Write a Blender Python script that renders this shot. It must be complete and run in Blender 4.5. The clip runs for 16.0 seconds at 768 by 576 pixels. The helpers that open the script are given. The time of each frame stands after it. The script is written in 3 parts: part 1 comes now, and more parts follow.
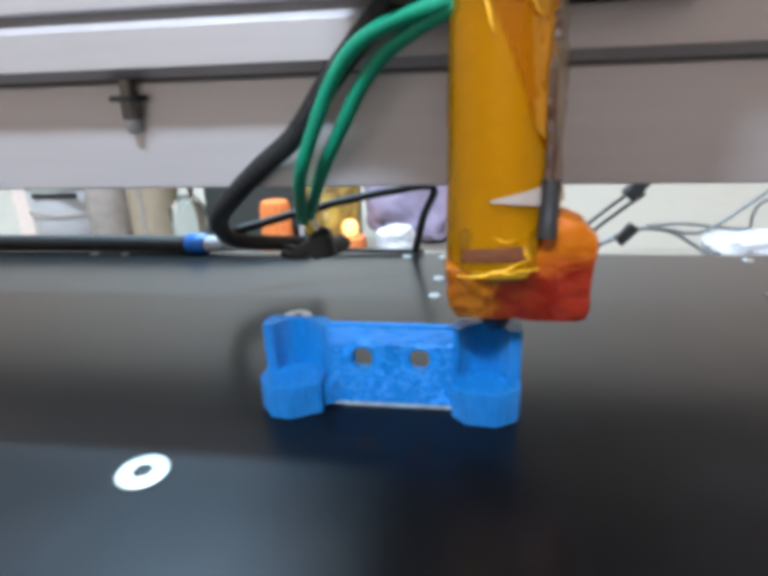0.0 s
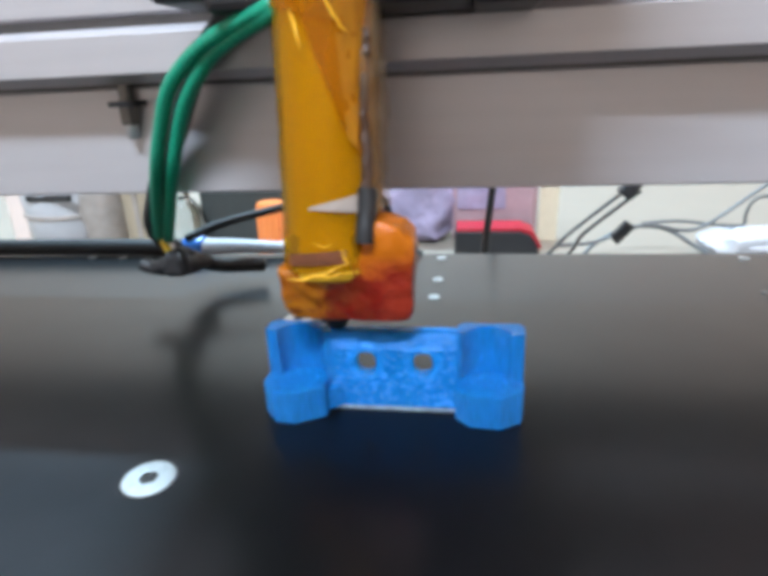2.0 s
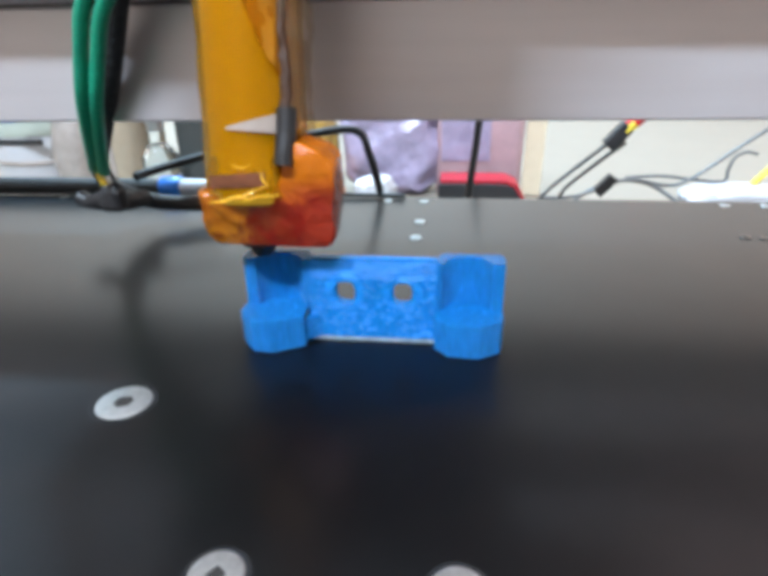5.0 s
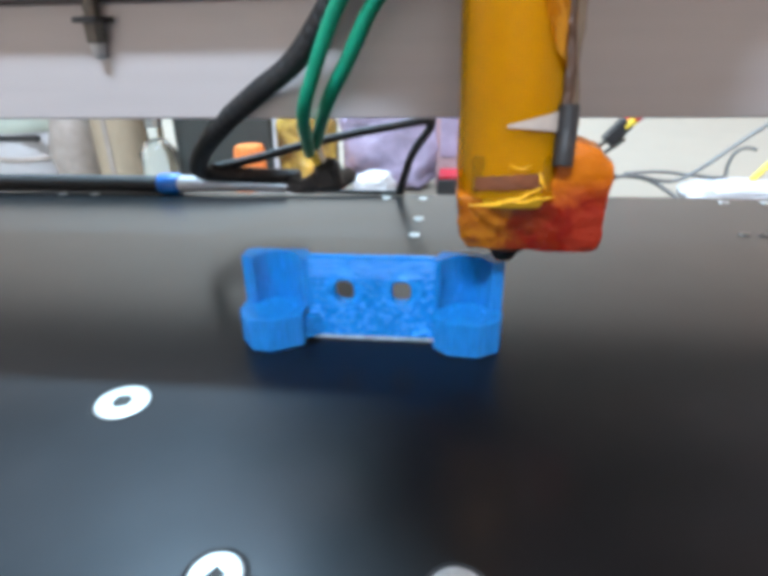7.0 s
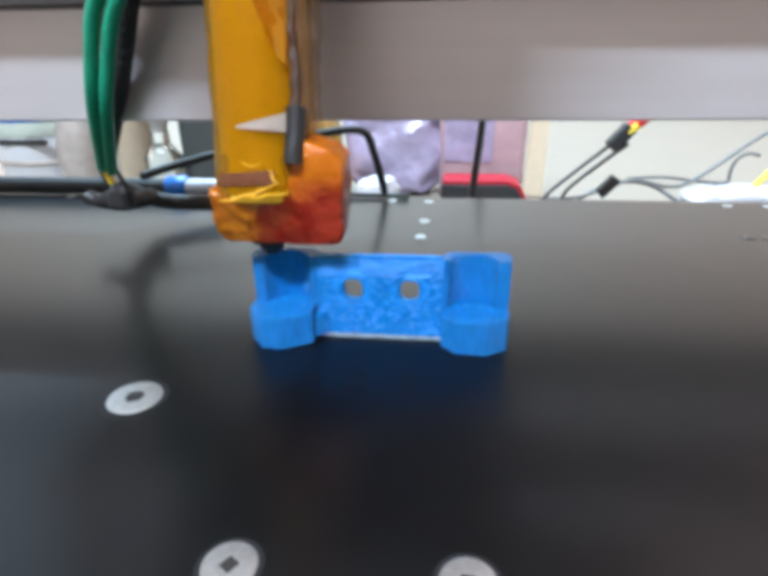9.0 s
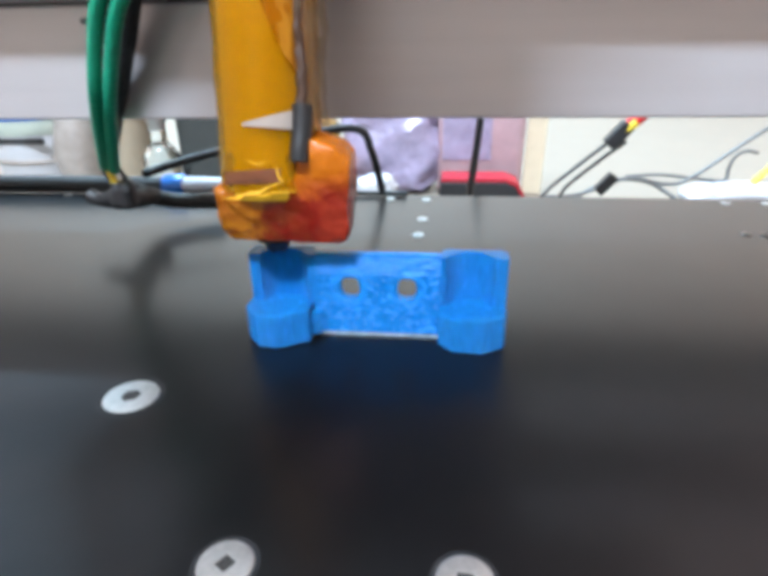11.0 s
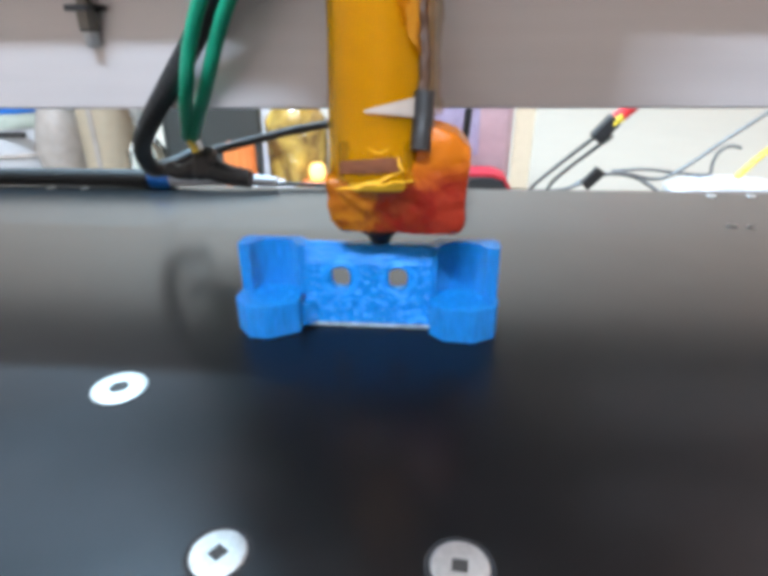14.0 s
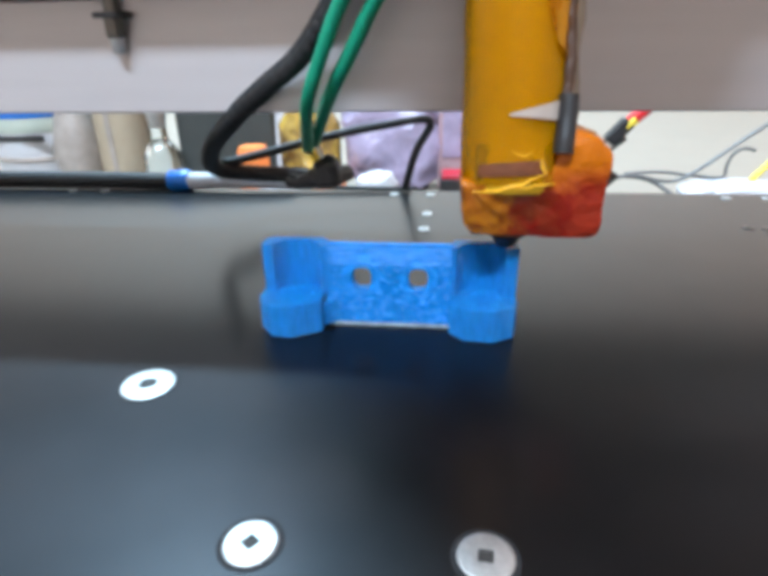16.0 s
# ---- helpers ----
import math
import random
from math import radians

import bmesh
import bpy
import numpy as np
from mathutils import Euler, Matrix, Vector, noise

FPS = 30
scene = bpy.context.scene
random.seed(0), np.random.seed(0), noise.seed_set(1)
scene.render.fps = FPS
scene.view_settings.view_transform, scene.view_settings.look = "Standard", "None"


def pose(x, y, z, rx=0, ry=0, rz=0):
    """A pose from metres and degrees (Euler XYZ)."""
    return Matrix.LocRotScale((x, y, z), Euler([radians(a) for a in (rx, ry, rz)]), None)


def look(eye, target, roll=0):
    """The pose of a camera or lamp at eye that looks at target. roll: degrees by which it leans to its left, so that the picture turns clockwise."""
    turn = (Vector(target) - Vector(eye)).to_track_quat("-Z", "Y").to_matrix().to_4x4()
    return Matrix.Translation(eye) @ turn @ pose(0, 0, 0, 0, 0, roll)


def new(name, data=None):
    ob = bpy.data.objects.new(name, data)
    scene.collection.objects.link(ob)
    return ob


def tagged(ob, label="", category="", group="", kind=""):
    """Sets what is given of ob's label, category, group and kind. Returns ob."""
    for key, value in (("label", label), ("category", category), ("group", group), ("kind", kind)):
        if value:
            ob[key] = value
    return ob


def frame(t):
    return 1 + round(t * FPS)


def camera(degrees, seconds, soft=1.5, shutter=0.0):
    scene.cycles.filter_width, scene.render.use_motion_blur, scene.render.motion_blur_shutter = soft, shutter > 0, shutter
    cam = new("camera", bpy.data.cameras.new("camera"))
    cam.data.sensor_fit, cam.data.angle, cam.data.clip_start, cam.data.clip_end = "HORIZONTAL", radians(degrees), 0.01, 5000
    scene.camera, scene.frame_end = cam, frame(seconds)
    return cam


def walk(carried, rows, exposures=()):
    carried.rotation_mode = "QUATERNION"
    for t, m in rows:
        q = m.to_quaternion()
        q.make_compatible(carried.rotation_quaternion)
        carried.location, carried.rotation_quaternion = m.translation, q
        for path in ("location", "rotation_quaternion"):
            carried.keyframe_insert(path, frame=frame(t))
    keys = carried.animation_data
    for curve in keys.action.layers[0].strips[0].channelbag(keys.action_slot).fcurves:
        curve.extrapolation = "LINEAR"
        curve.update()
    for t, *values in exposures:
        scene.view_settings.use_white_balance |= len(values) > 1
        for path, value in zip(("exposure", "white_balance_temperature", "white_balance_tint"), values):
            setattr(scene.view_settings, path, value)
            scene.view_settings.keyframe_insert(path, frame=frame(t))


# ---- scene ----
cam = camera(68.5, 16.0, soft=5.4, shutter=0.5)
PATH = [
    (0, (0.01194, -0.07856, 0.05013), (-0.03322, 0.19898, -0.05443), -2.2),
    (0.5, (0.01155, -0.07909, 0.05078), (-0.03434, 0.19822, -0.05406), -2.4),
    (1, (0.01077, -0.07969, 0.05058), (-0.03572, 0.19770, -0.05378), -2.6),
    (1.5, (0.01080, -0.08029, 0.05108), (-0.03510, 0.19764, -0.05211), -2.5),
    (2, (0.01075, -0.07878, 0.05120), (-0.03169, 0.19881, -0.05437), -2.6),
    (2.5, (0.01054, -0.07924, 0.05154), (-0.03266, 0.19901, -0.05196), -2.7),
    (2.6, (0.01054, -0.07924, 0.05154), (-0.03266, 0.19901, -0.05196), -2.7),
    (2.8, (0.01138, -0.07909, 0.04857), (-0.02463, 0.19427, -0.06965), -1.0),
    (3, (0.01138, -0.07909, 0.04857), (-0.02463, 0.19427, -0.06965), -1.0),
    (3.5, (0.01074, -0.08057, 0.04614), (-0.02497, 0.19028, -0.07781), -0.7),
    (4, (0.01087, -0.08007, 0.04627), (-0.02377, 0.19027, -0.07908), -1.0),
    (6.5, (0.01114, -0.07913, 0.04618), (-0.02051, 0.19115, -0.08011), -1.1),
    (7, (0.01108, -0.07903, 0.04665), (-0.02118, 0.19054, -0.08100), -1.2),
    (7.5, (0.01019, -0.08062, 0.04637), (-0.02506, 0.18983, -0.07858), -1.3),
    (8, (0.01022, -0.08082, 0.04589), (-0.02443, 0.19039, -0.07757), -1.3),
    (10.5, (0.01023, -0.08019, 0.04640), (-0.02187, 0.18982, -0.08035), -0.9),
    (11, (0.01051, -0.08039, 0.04591), (-0.02235, 0.19014, -0.07953), -1.2),
    (11.5, (0.01029, -0.08088, 0.04602), (-0.02391, 0.18957, -0.07922), -1.4),
    (12, (0.01066, -0.07975, 0.04558), (-0.01948, 0.19001, -0.08218), -1.4),
    (12.5, (0.01102, -0.08166, 0.04582), (-0.02032, 0.18950, -0.07866), -0.9),
    (13, (0.01149, -0.07993, 0.04522), (-0.01596, 0.18980, -0.08319), -1.2),
    (13.5, (0.01048, -0.08100, 0.04499), (-0.01891, 0.18848, -0.08352), -1.0),
    (14, (0.00989, -0.08052, 0.04480), (-0.01606, 0.18993, -0.08240), -0.8),
    (14.5, (0.00951, -0.08138, 0.04431), (-0.01809, 0.18954, -0.08155), -1.0),
    (15, (0.00945, -0.08138, 0.04457), (-0.01859, 0.18958, -0.08109), -1.2),
    (15.5, (0.00886, -0.08128, 0.04503), (-0.01769, 0.18970, -0.08094), -1.3),
    (16, (0.00825, -0.08239, 0.04510), (-0.02264, 0.18827, -0.08055), -1.1),
]
walk(cam, [(t, look(eye, target, roll)) for t, eye, target, roll in PATH],
     exposures=((0, -1.27), (2.6, -1.17), (3.3, -1.07), (4, -1.15), (6.4, -0.89), (7, -1.09), (7.5, -1.15), (8.2, -1.15),
                (10.4, -0.84), (11, -0.91), (12, -0.91), (12.5, -0.86), (13, -0.93), (15, -0.87), (15.5, -0.89), (16, -1.10)))

# ---- light ----
world = bpy.data.worlds.new("sky")
scene.world = world
world.use_nodes = True
sky = world.node_tree.nodes.new("ShaderNodeTexSky")
sky.sky_type, sky.sun_disc = "NISHITA", False
sky.sun_elevation, sky.sun_rotation = radians(40), radians(160)
world.node_tree.links.new(sky.outputs[0], world.node_tree.nodes["Background"].inputs[0])
world.node_tree.nodes["Background"].inputs[1].default_value = 0.12


def area(name, place, target, w, h, power, colour):
    lamp = bpy.data.lights.new(name, "AREA")
    lamp.shape, lamp.size, lamp.size_y, lamp.energy, lamp.color = "RECTANGLE", w, h, power, colour
    ob = new(name, lamp)
    ob.matrix_world = look(place, target)
    return ob


# two cool tube lamps out of view, one under the ceiling before the machine and one hung low behind it to keep the back
# wall dim, and an added warm fill under the ceiling
area("front_tube_light", (-0.24, -1.16, 1.90), (0, 0.02, 0.04), 1.1, 0.11, 262, (0.66, 0.82, 1.0))
area("rear_tube_light", (-0.32, 0.545, 1.2), (-0.32, 0.545, 0.0), 0.36, 0.02, 110, (0.46, 0.76, 1.0))
area("warm_fill_light", (0.95, 0.72, 1.98), (0.95, 0.72, 0), 0.9, 0.9, 36, (1.0, 0.63, 0.50))


# ---- materials ----
def mat(name, colour, rough=0.5, metal=0.0, vary=0.15, size=8.0, bump=0.1, coat=0.0, ior=1.5, sub=0.0, aniso=None):
    """Node material with grain and stains at two scales; size is the grain in millimetres."""
    m = bpy.data.materials.new(name)
    m.use_nodes = True
    nt = m.node_tree
    b = nt.nodes["Principled BSDF"]
    link = nt.links.new
    tc = nt.nodes.new("ShaderNodeTexCoord")
    mp = nt.nodes.new("ShaderNodeMapping")
    mp.inputs["Scale"].default_value = aniso or (1, 1, 1)
    link(tc.outputs["Object"], mp.inputs["Vector"])
    info = nt.nodes.new("ShaderNodeObjectInfo")
    fine = nt.nodes.new("ShaderNodeTexNoise")
    fine.inputs["Scale"].default_value, fine.inputs["Detail"].default_value = 1000 / size * 2.2, 6
    wide = nt.nodes.new("ShaderNodeTexNoise")
    wide.inputs["Scale"].default_value, wide.inputs["Detail"].default_value = 1000 / size / 6, 3
    for n in (fine, wide):
        link(mp.outputs[0], n.inputs["Vector"])
    mix = nt.nodes.new("ShaderNodeMath")
    mix.operation = "ADD"
    link(fine.outputs["Fac"], mix.inputs[0]); link(wide.outputs["Fac"], mix.inputs[1])
    ramp = nt.nodes.new("ShaderNodeMapRange")
    ramp.inputs["From Min"].default_value, ramp.inputs["From Max"].default_value = 0.6, 1.4
    ramp.inputs["To Min"].default_value, ramp.inputs["To Max"].default_value = 1 - vary, 1 + vary
    link(mix.outputs[0], ramp.inputs["Value"])
    tint = nt.nodes.new("ShaderNodeVectorMath")
    tint.operation = "SCALE"
    tint.inputs[0].default_value = colour
    link(ramp.outputs[0], tint.inputs["Scale"])
    link(tint.outputs[0], b.inputs["Base Color"])
    rr = nt.nodes.new("ShaderNodeMapRange")
    rr.inputs["To Min"].default_value, rr.inputs["To Max"].default_value = max(0.02, rough * 0.8), min(1, rough * 1.2)
    link(wide.outputs["Fac"], rr.inputs["Value"]); link(rr.outputs[0], b.inputs["Roughness"])
    b.inputs["Metallic"].default_value, b.inputs["IOR"].default_value = metal, ior
    b.inputs["Coat Weight"].default_value, b.inputs["Coat Roughness"].default_value = coat, 0.08
    if sub:
        b.inputs["Subsurface Weight"].default_value, b.inputs["Subsurface Scale"].default_value = sub, 0.0008
    if bump:
        bp = nt.nodes.new("ShaderNodeBump")
        bp.inputs["Strength"].default_value, bp.inputs["Distance"].default_value = bump, size * 0.0002
        link(fine.outputs["Fac"], bp.inputs["Height"]); link(bp.outputs[0], b.inputs["Normal"])
    return m


def plastic_print(name, colour, fleck):
    """Printed filament: horizontal layers, uneven strands with glints painted as lighter flecks, slightly translucent.
    """
    m = mat(name, colour, 0.2, 0, 0.24, 1.3, 0.0, 0.0, 1.5, 0.12)
    nt = m.node_tree
    link = nt.links.new
    tc = nt.nodes.new("ShaderNodeTexCoord")
    wave = nt.nodes.new("ShaderNodeTexWave")
    wave.bands_direction = "Z"
    wave.inputs["Scale"].default_value, wave.inputs["Distortion"].default_value = 1047, 1.5
    wave.inputs["Detail Scale"].default_value = 300
    link(tc.outputs["Object"], wave.inputs["Vector"])
    mp = nt.nodes.new("ShaderNodeMapping")
    mp.inputs["Scale"].default_value = (1, 1, 1.5) if fleck > 0.115 else (1.6, 1.6, 0.35)
    link(tc.outputs["Object"], mp.inputs["Vector"])
    blob = nt.nodes.new("ShaderNodeTexNoise")
    blob.inputs["Scale"].default_value, blob.inputs["Detail"].default_value = 950, 4
    link(mp.outputs[0], blob.inputs["Vector"])
    ramp = nt.nodes.new("ShaderNodeValToRGB")
    # the upper stops brighten the base colour in place of glints
    for k, (place, gain) in enumerate(((0.34, 1 - 1.3 * fleck), (0.47, 1 - 0.1 * fleck), (0.60, 1 + 0.3 * fleck), (0.70, 1 + 2.2 * fleck))):
        e = ramp.color_ramp.elements[k] if k < 2 else ramp.color_ramp.elements.new(place)
        e.position, e.color = place, (min(1, colour[0] * gain + 0.03 * max(0, gain - 1)), min(1, colour[1] * gain), min(1, colour[2] * gain), 1)
    link(blob.outputs["Fac"], ramp.inputs[0])
    link(ramp.outputs[0], nt.nodes["Principled BSDF"].inputs["Base Color"])
    add = nt.nodes.new("ShaderNodeMath")
    add.operation = "MULTIPLY_ADD"
    add.inputs[1].default_value = 3.0
    link(blob.outputs["Fac"], add.inputs[0]); link(wave.outputs["Fac"], add.inputs[2])
    bp = nt.nodes.new("ShaderNodeBump")
    bp.inputs["Strength"].default_value, bp.inputs["Distance"].default_value = 1.0, 0.00030
    link(add.outputs[0], bp.inputs["Height"]); link(bp.outputs[0], nt.nodes["Principled BSDF"].inputs["Normal"])
    return m


def film(name, through_colour, body, cover, rough=0.16, size=9.0, crinkle=0.3):
    """Thin clear tape: lets tinted light through, wrinkled and glossy."""
    m = mat(name, body, rough, 0, 0.34, size, crinkle, 0.06, 1.34, 0, (1, 1, 0.22))
    nt = m.node_tree
    clear = nt.nodes.new("ShaderNodeBsdfTransparent")
    clear.inputs[0].default_value = (*through_colour, 1)
    mix = nt.nodes.new("ShaderNodeMixShader")
    mix.inputs[0].default_value = cover
    nt.links.new(clear.outputs[0], mix.inputs[1])
    nt.links.new(nt.nodes["Principled BSDF"].outputs[0], mix.inputs[2])
    nt.links.new(mix.outputs[0], nt.nodes["Material Output"].inputs[0])
    return m


def mottled(name, dark, light, size):
    """Layers of tape crumpled over metal: blotches of two colours under a glossy skin."""
    m = mat(name, light, 0.2, 0, 0.2, size, 0.8, 0.4)
    nt = m.node_tree
    tc = nt.nodes.new("ShaderNodeTexCoord")
    blot = nt.nodes.new("ShaderNodeTexNoise")
    blot.inputs["Scale"].default_value, blot.inputs["Detail"].default_value = 1000 / size, 4
    blot.inputs["Distortion"].default_value = 0.8
    ramp = nt.nodes.new("ShaderNodeValToRGB")
    ramp.color_ramp.elements[0].position, ramp.color_ramp.elements[0].color = 0.38, (*dark, 1)
    ramp.color_ramp.elements[1].position, ramp.color_ramp.elements[1].color = 0.68, (*light, 1)
    nt.links.new(tc.outputs["Object"], blot.inputs["Vector"])
    nt.links.new(blot.outputs["Fac"], ramp.inputs[0])
    nt.links.new(ramp.outputs[0], nt.nodes["Principled BSDF"].inputs["Base Color"])
    return m


def crumpled_tape(name):
    """Tape over the heater block: gold and brown at one end, deep red at the other, orange along the top."""
    m = mat(name, (0.5, 0.2, 0.02), 0.2, 0, 0.2, 5.0, 0.7, 0.08, 1.36)
    nt = m.node_tree
    link = nt.links.new
    tc = nt.nodes.new("ShaderNodeTexCoord")
    sep = nt.nodes.new("ShaderNodeSeparateXYZ")
    link(tc.outputs["Object"], sep.inputs[0])
    blot = nt.nodes.new("ShaderNodeTexNoise")
    blot.inputs["Scale"].default_value, blot.inputs["Detail"].default_value, blot.inputs["Distortion"].default_value = 210, 3, 0.8
    link(tc.outputs["Object"], blot.inputs["Vector"])

    def ramp(socket, low, high, spread, stops):
        span = nt.nodes.new("ShaderNodeMapRange")
        span.inputs["From Min"].default_value, span.inputs["From Max"].default_value = low, high
        link(socket, span.inputs["Value"])
        mix = nt.nodes.new("ShaderNodeMath")
        mix.operation = "MULTIPLY_ADD"
        mix.inputs[1].default_value = spread
        link(blot.outputs["Fac"], mix.inputs[0]); link(span.outputs[0], mix.inputs[2])
        r = nt.nodes.new("ShaderNodeValToRGB")
        for k, (place, colour) in enumerate(stops):
            e = r.color_ramp.elements[k] if k < 2 else r.color_ramp.elements.new(place)
            e.position, e.color = place, (*colour, 1)
        link(mix.outputs[0], r.inputs[0])
        return r.outputs[0]

    across = ramp(sep.outputs[0], -0.014, 0.020, 0.65, ((0.28, (0.09, 0.024, 0.005)), (0.44, (0.24, 0.055, 0.004)), (0.64, (0.30, 0.100, 0.005)), (0.76, (0.16, 0.020, 0.004)), (0.90, (0.17, 0.006, 0.003)), (1.0, (0.24, 0.020, 0.008))))
    upper = ramp(sep.outputs[2], 0.015, 0.036, 0.42, ((0.60, (0, 0, 0)), (0.84, (0.9, 0.9, 0.9))))
    blend = nt.nodes.new("ShaderNodeMix")
    blend.data_type = "RGBA"
    link(upper, blend.inputs["Factor"])
    colours = [q for q in blend.inputs if q.type == "RGBA"]
    link(across, colours[0])
    colours[1].default_value = (0.46, 0.115, 0.002, 1)
    link([q for q in blend.outputs if q.type == "RGBA"][0], nt.nodes["Principled BSDF"].inputs["Base Color"])
    return m


def glow(name, colour, strength):
    m = mat(name, colour, 0.4)
    b = m.node_tree.nodes["Principled BSDF"]
    b.inputs["Emission Color"].default_value, b.inputs["Emission Strength"].default_value = (*colour, 1), strength
    return m


def glass(name, colour):
    m = mat(name, colour, 0.08, 0, 0.05, 10, 0.05)
    m.node_tree.nodes["Principled BSDF"].inputs["Transmission Weight"].default_value = 1
    return m


BED = mat("black_coated_plate", (0.0195, 0.02, 0.0215), 0.47, 1.0, 0.2, 30, 0.0, 1.0)
BED.node_tree.nodes["Principled BSDF"].inputs["Coat IOR"].default_value = 1.24
BED.node_tree.nodes["Principled BSDF"].inputs["Coat Roughness"].default_value = 0.21
ALU = mat("anodised_aluminium", (0.57, 0.54, 0.55), 0.42, 0.55, 0.05, 5, 0.03, 0, 1.5, 0, (0.05, 1, 1))
# darker copy of the beam's aluminium: recess shade put into the colour
ALU_SHADE = mat("shaded_slot_aluminium", (0.22, 0.21, 0.21), 0.5, 0.6, 0.1, 5, 0.05, 0, 1.5, 0, (0.05, 1, 1))
STEEL = mat("bright_steel", (0.62, 0.62, 0.62), 0.42, 0.93, 0.08, 1.5, 0.05)
SCREW = mat("worn_zinc_screw", (0.47, 0.47, 0.46), 0.5, 0.9, 0.22, 1.6, 0.25)
STEEL_DARK = mat("dark_steel", (0.16, 0.15, 0.14), 0.35, 0.9, 0.2, 2, 0.1)
# matte near-black: the shade inside the sockets put into the colour
SOCKET = mat("shade_dark_socket", (0.02, 0.018, 0.016), 0.75, 0.0, 0.3, 1, 0.1)
SEAT = mat("matte_black_countersink", (0.006, 0.006, 0.007), 0.9, 0.0, 0.2, 1, 0.1)
BLUE = plastic_print("blue_filament", (0.006, 0.25, 0.72), 0.12)
BLUE_BEAD = mat("blue_filament_bead", (0.006, 0.25, 0.72), 0.5, 0, 0.3, 1.2, 0.3)
BLUE_BOSS = plastic_print("blue_filament_smooth", (0.006, 0.25, 0.72), 0.11)
BRIM = plastic_print("pale_blue_first_layer", (0.42, 0.52, 0.60), 0.2)
TAPE = film("amber_tape", (0.96, 0.64, 0.002), (0.36, 0.168, 0.0), 0.5, 0.10, 22)
TAPE_ORANGE = film("orange_tape", (0.97, 0.50, 0.003), (0.42, 0.15, 0.0), 0.5, 0.10, 10)
TAPE_CRINKLED = film("crinkled_orange_tape", (0.98, 0.56, 0.01), (0.46, 0.19, 0.012), 0.6, 0.08, 5, 1.0)
TAPE_CLEAR = film("clear_tape", (0.93, 0.88, 0.82), (0.34, 0.24, 0.15), 0.28, 0.10, 6)
# lighter orange than the tape, so that folds read as glints
TAPE_GLINT = mat("glint_orange_tape_fold", (0.88, 0.46, 0.03), 0.10, 0, 0.25, 2, 0.6, 0.8)
TAPE_BLOCK = crumpled_tape("crumpled_block_tape")
CORE = mat("tan_insulator", (0.72, 0.50, 0.04), 0.5, 0, 0.12, 9, 0.05)
CORE_RED = mat("copper_block", (0.16, 0.05, 0.02), 0.45, 0.25, 0.5, 5, 0.3)
SOOT = mat("charred_brown", (0.05, 0.018, 0.006), 0.6, 0, 0.4, 2, 0.3)
PALE = mat("pale_clear_gap", (0.36, 0.29, 0.245), 0.3, 0, 0.08, 3, 0.1, 0.6)
NOZZLE = mat("sooty_brass", (0.05, 0.045, 0.04), 0.35, 0.8, 0.3, 1, 0.2)
GREEN = mat("green_insulation", (0.004, 0.27, 0.155), 0.36, 0, 0.12, 4, 0.08)
SLEEVE_BLACK = mat("black_braided_sleeve", (0.013, 0.013, 0.014), 0.55, 0, 0.4, 1.2, 0.9)
BLACK = mat("black_plastic", (0.015, 0.014, 0.015), 0.45, 0, 0.2, 4, 0.1)
BLUE_TAPE = mat("blue_tape", (0.004, 0.15, 0.56), 0.3, 0, 0.2, 3, 0.3, 0.4)
GREY_SLEEVE = mat("grey_sleeve", (0.50, 0.52, 0.56), 0.45, 0, 0.15, 4, 0.2)
YELLOW_WIRE = mat("yellow_insulation", (0.70, 0.50, 0.04), 0.4, 0, 0.1, 3, 0.05)
RED_WIRE = mat("red_insulation", (0.62, 0.02, 0.025), 0.4, 0, 0.1, 3, 0.05)
GREY_WIRE = mat("grey_insulation", (0.10, 0.10, 0.10), 0.5, 0, 0.2, 3, 0.1)
TABLE = mat("cream_laminate", (0.225, 0.19, 0.152), 0.45, 0, 0.06, 60, 0.02)
WALL = mat("warm_white_wall", (0.58, 0.475, 0.395), 0.85, 0, 0.04, 80, 0.1)
FLOOR = mat("brown_floor", (0.26, 0.20, 0.15), 0.5, 0, 0.15, 60, 0.05)
WHITE = mat("white_plastic", (0.50, 0.49, 0.51), 0.4, 0, 0.05, 12, 0.03)
BEIGE = mat("beige_card", (0.36, 0.285, 0.20), 0.7, 0, 0.12, 20, 0.1)
GREYBROWN = mat("grey_brown_resin", (0.29, 0.245, 0.215), 0.5, 0, 0.25, 14, 0.1)
GREEN_GREY = mat("grey_green_plastic", (0.42, 0.46, 0.40), 0.5, 0, 0.08, 12, 0.03)
PALE_PINK = mat("pale_pink_card", (0.62, 0.50, 0.44), 0.7, 0, 0.06, 14, 0.05)
CLEAR = glass("clear_glass", (0.92, 0.95, 0.95))
CHARCOAL = mat("charcoal_box", (0.035, 0.038, 0.035), 0.6, 0, 0.15, 15, 0.05)
OCHRE = mottled("amber_glass_with_syrup", (0.10, 0.05, 0.012), (0.62, 0.40, 0.08), 22)
ORANGE = mat("orange_plastic", (0.72, 0.20, 0.05), 0.4, 0, 0.15, 6, 0.05)
TAN_CARD = mat("pale_tan_card", (0.58, 0.47, 0.33), 0.7, 0, 0.1, 14, 0.05)
LILAC = mat("lilac_plastic_bag", (0.32, 0.265, 0.37), 0.28, 0, 0.35, 18, 0.5, 0.3)
PINK = mat("dusty_pink_card", (0.40, 0.25, 0.265), 0.5, 0, 0.2, 18, 0.1)
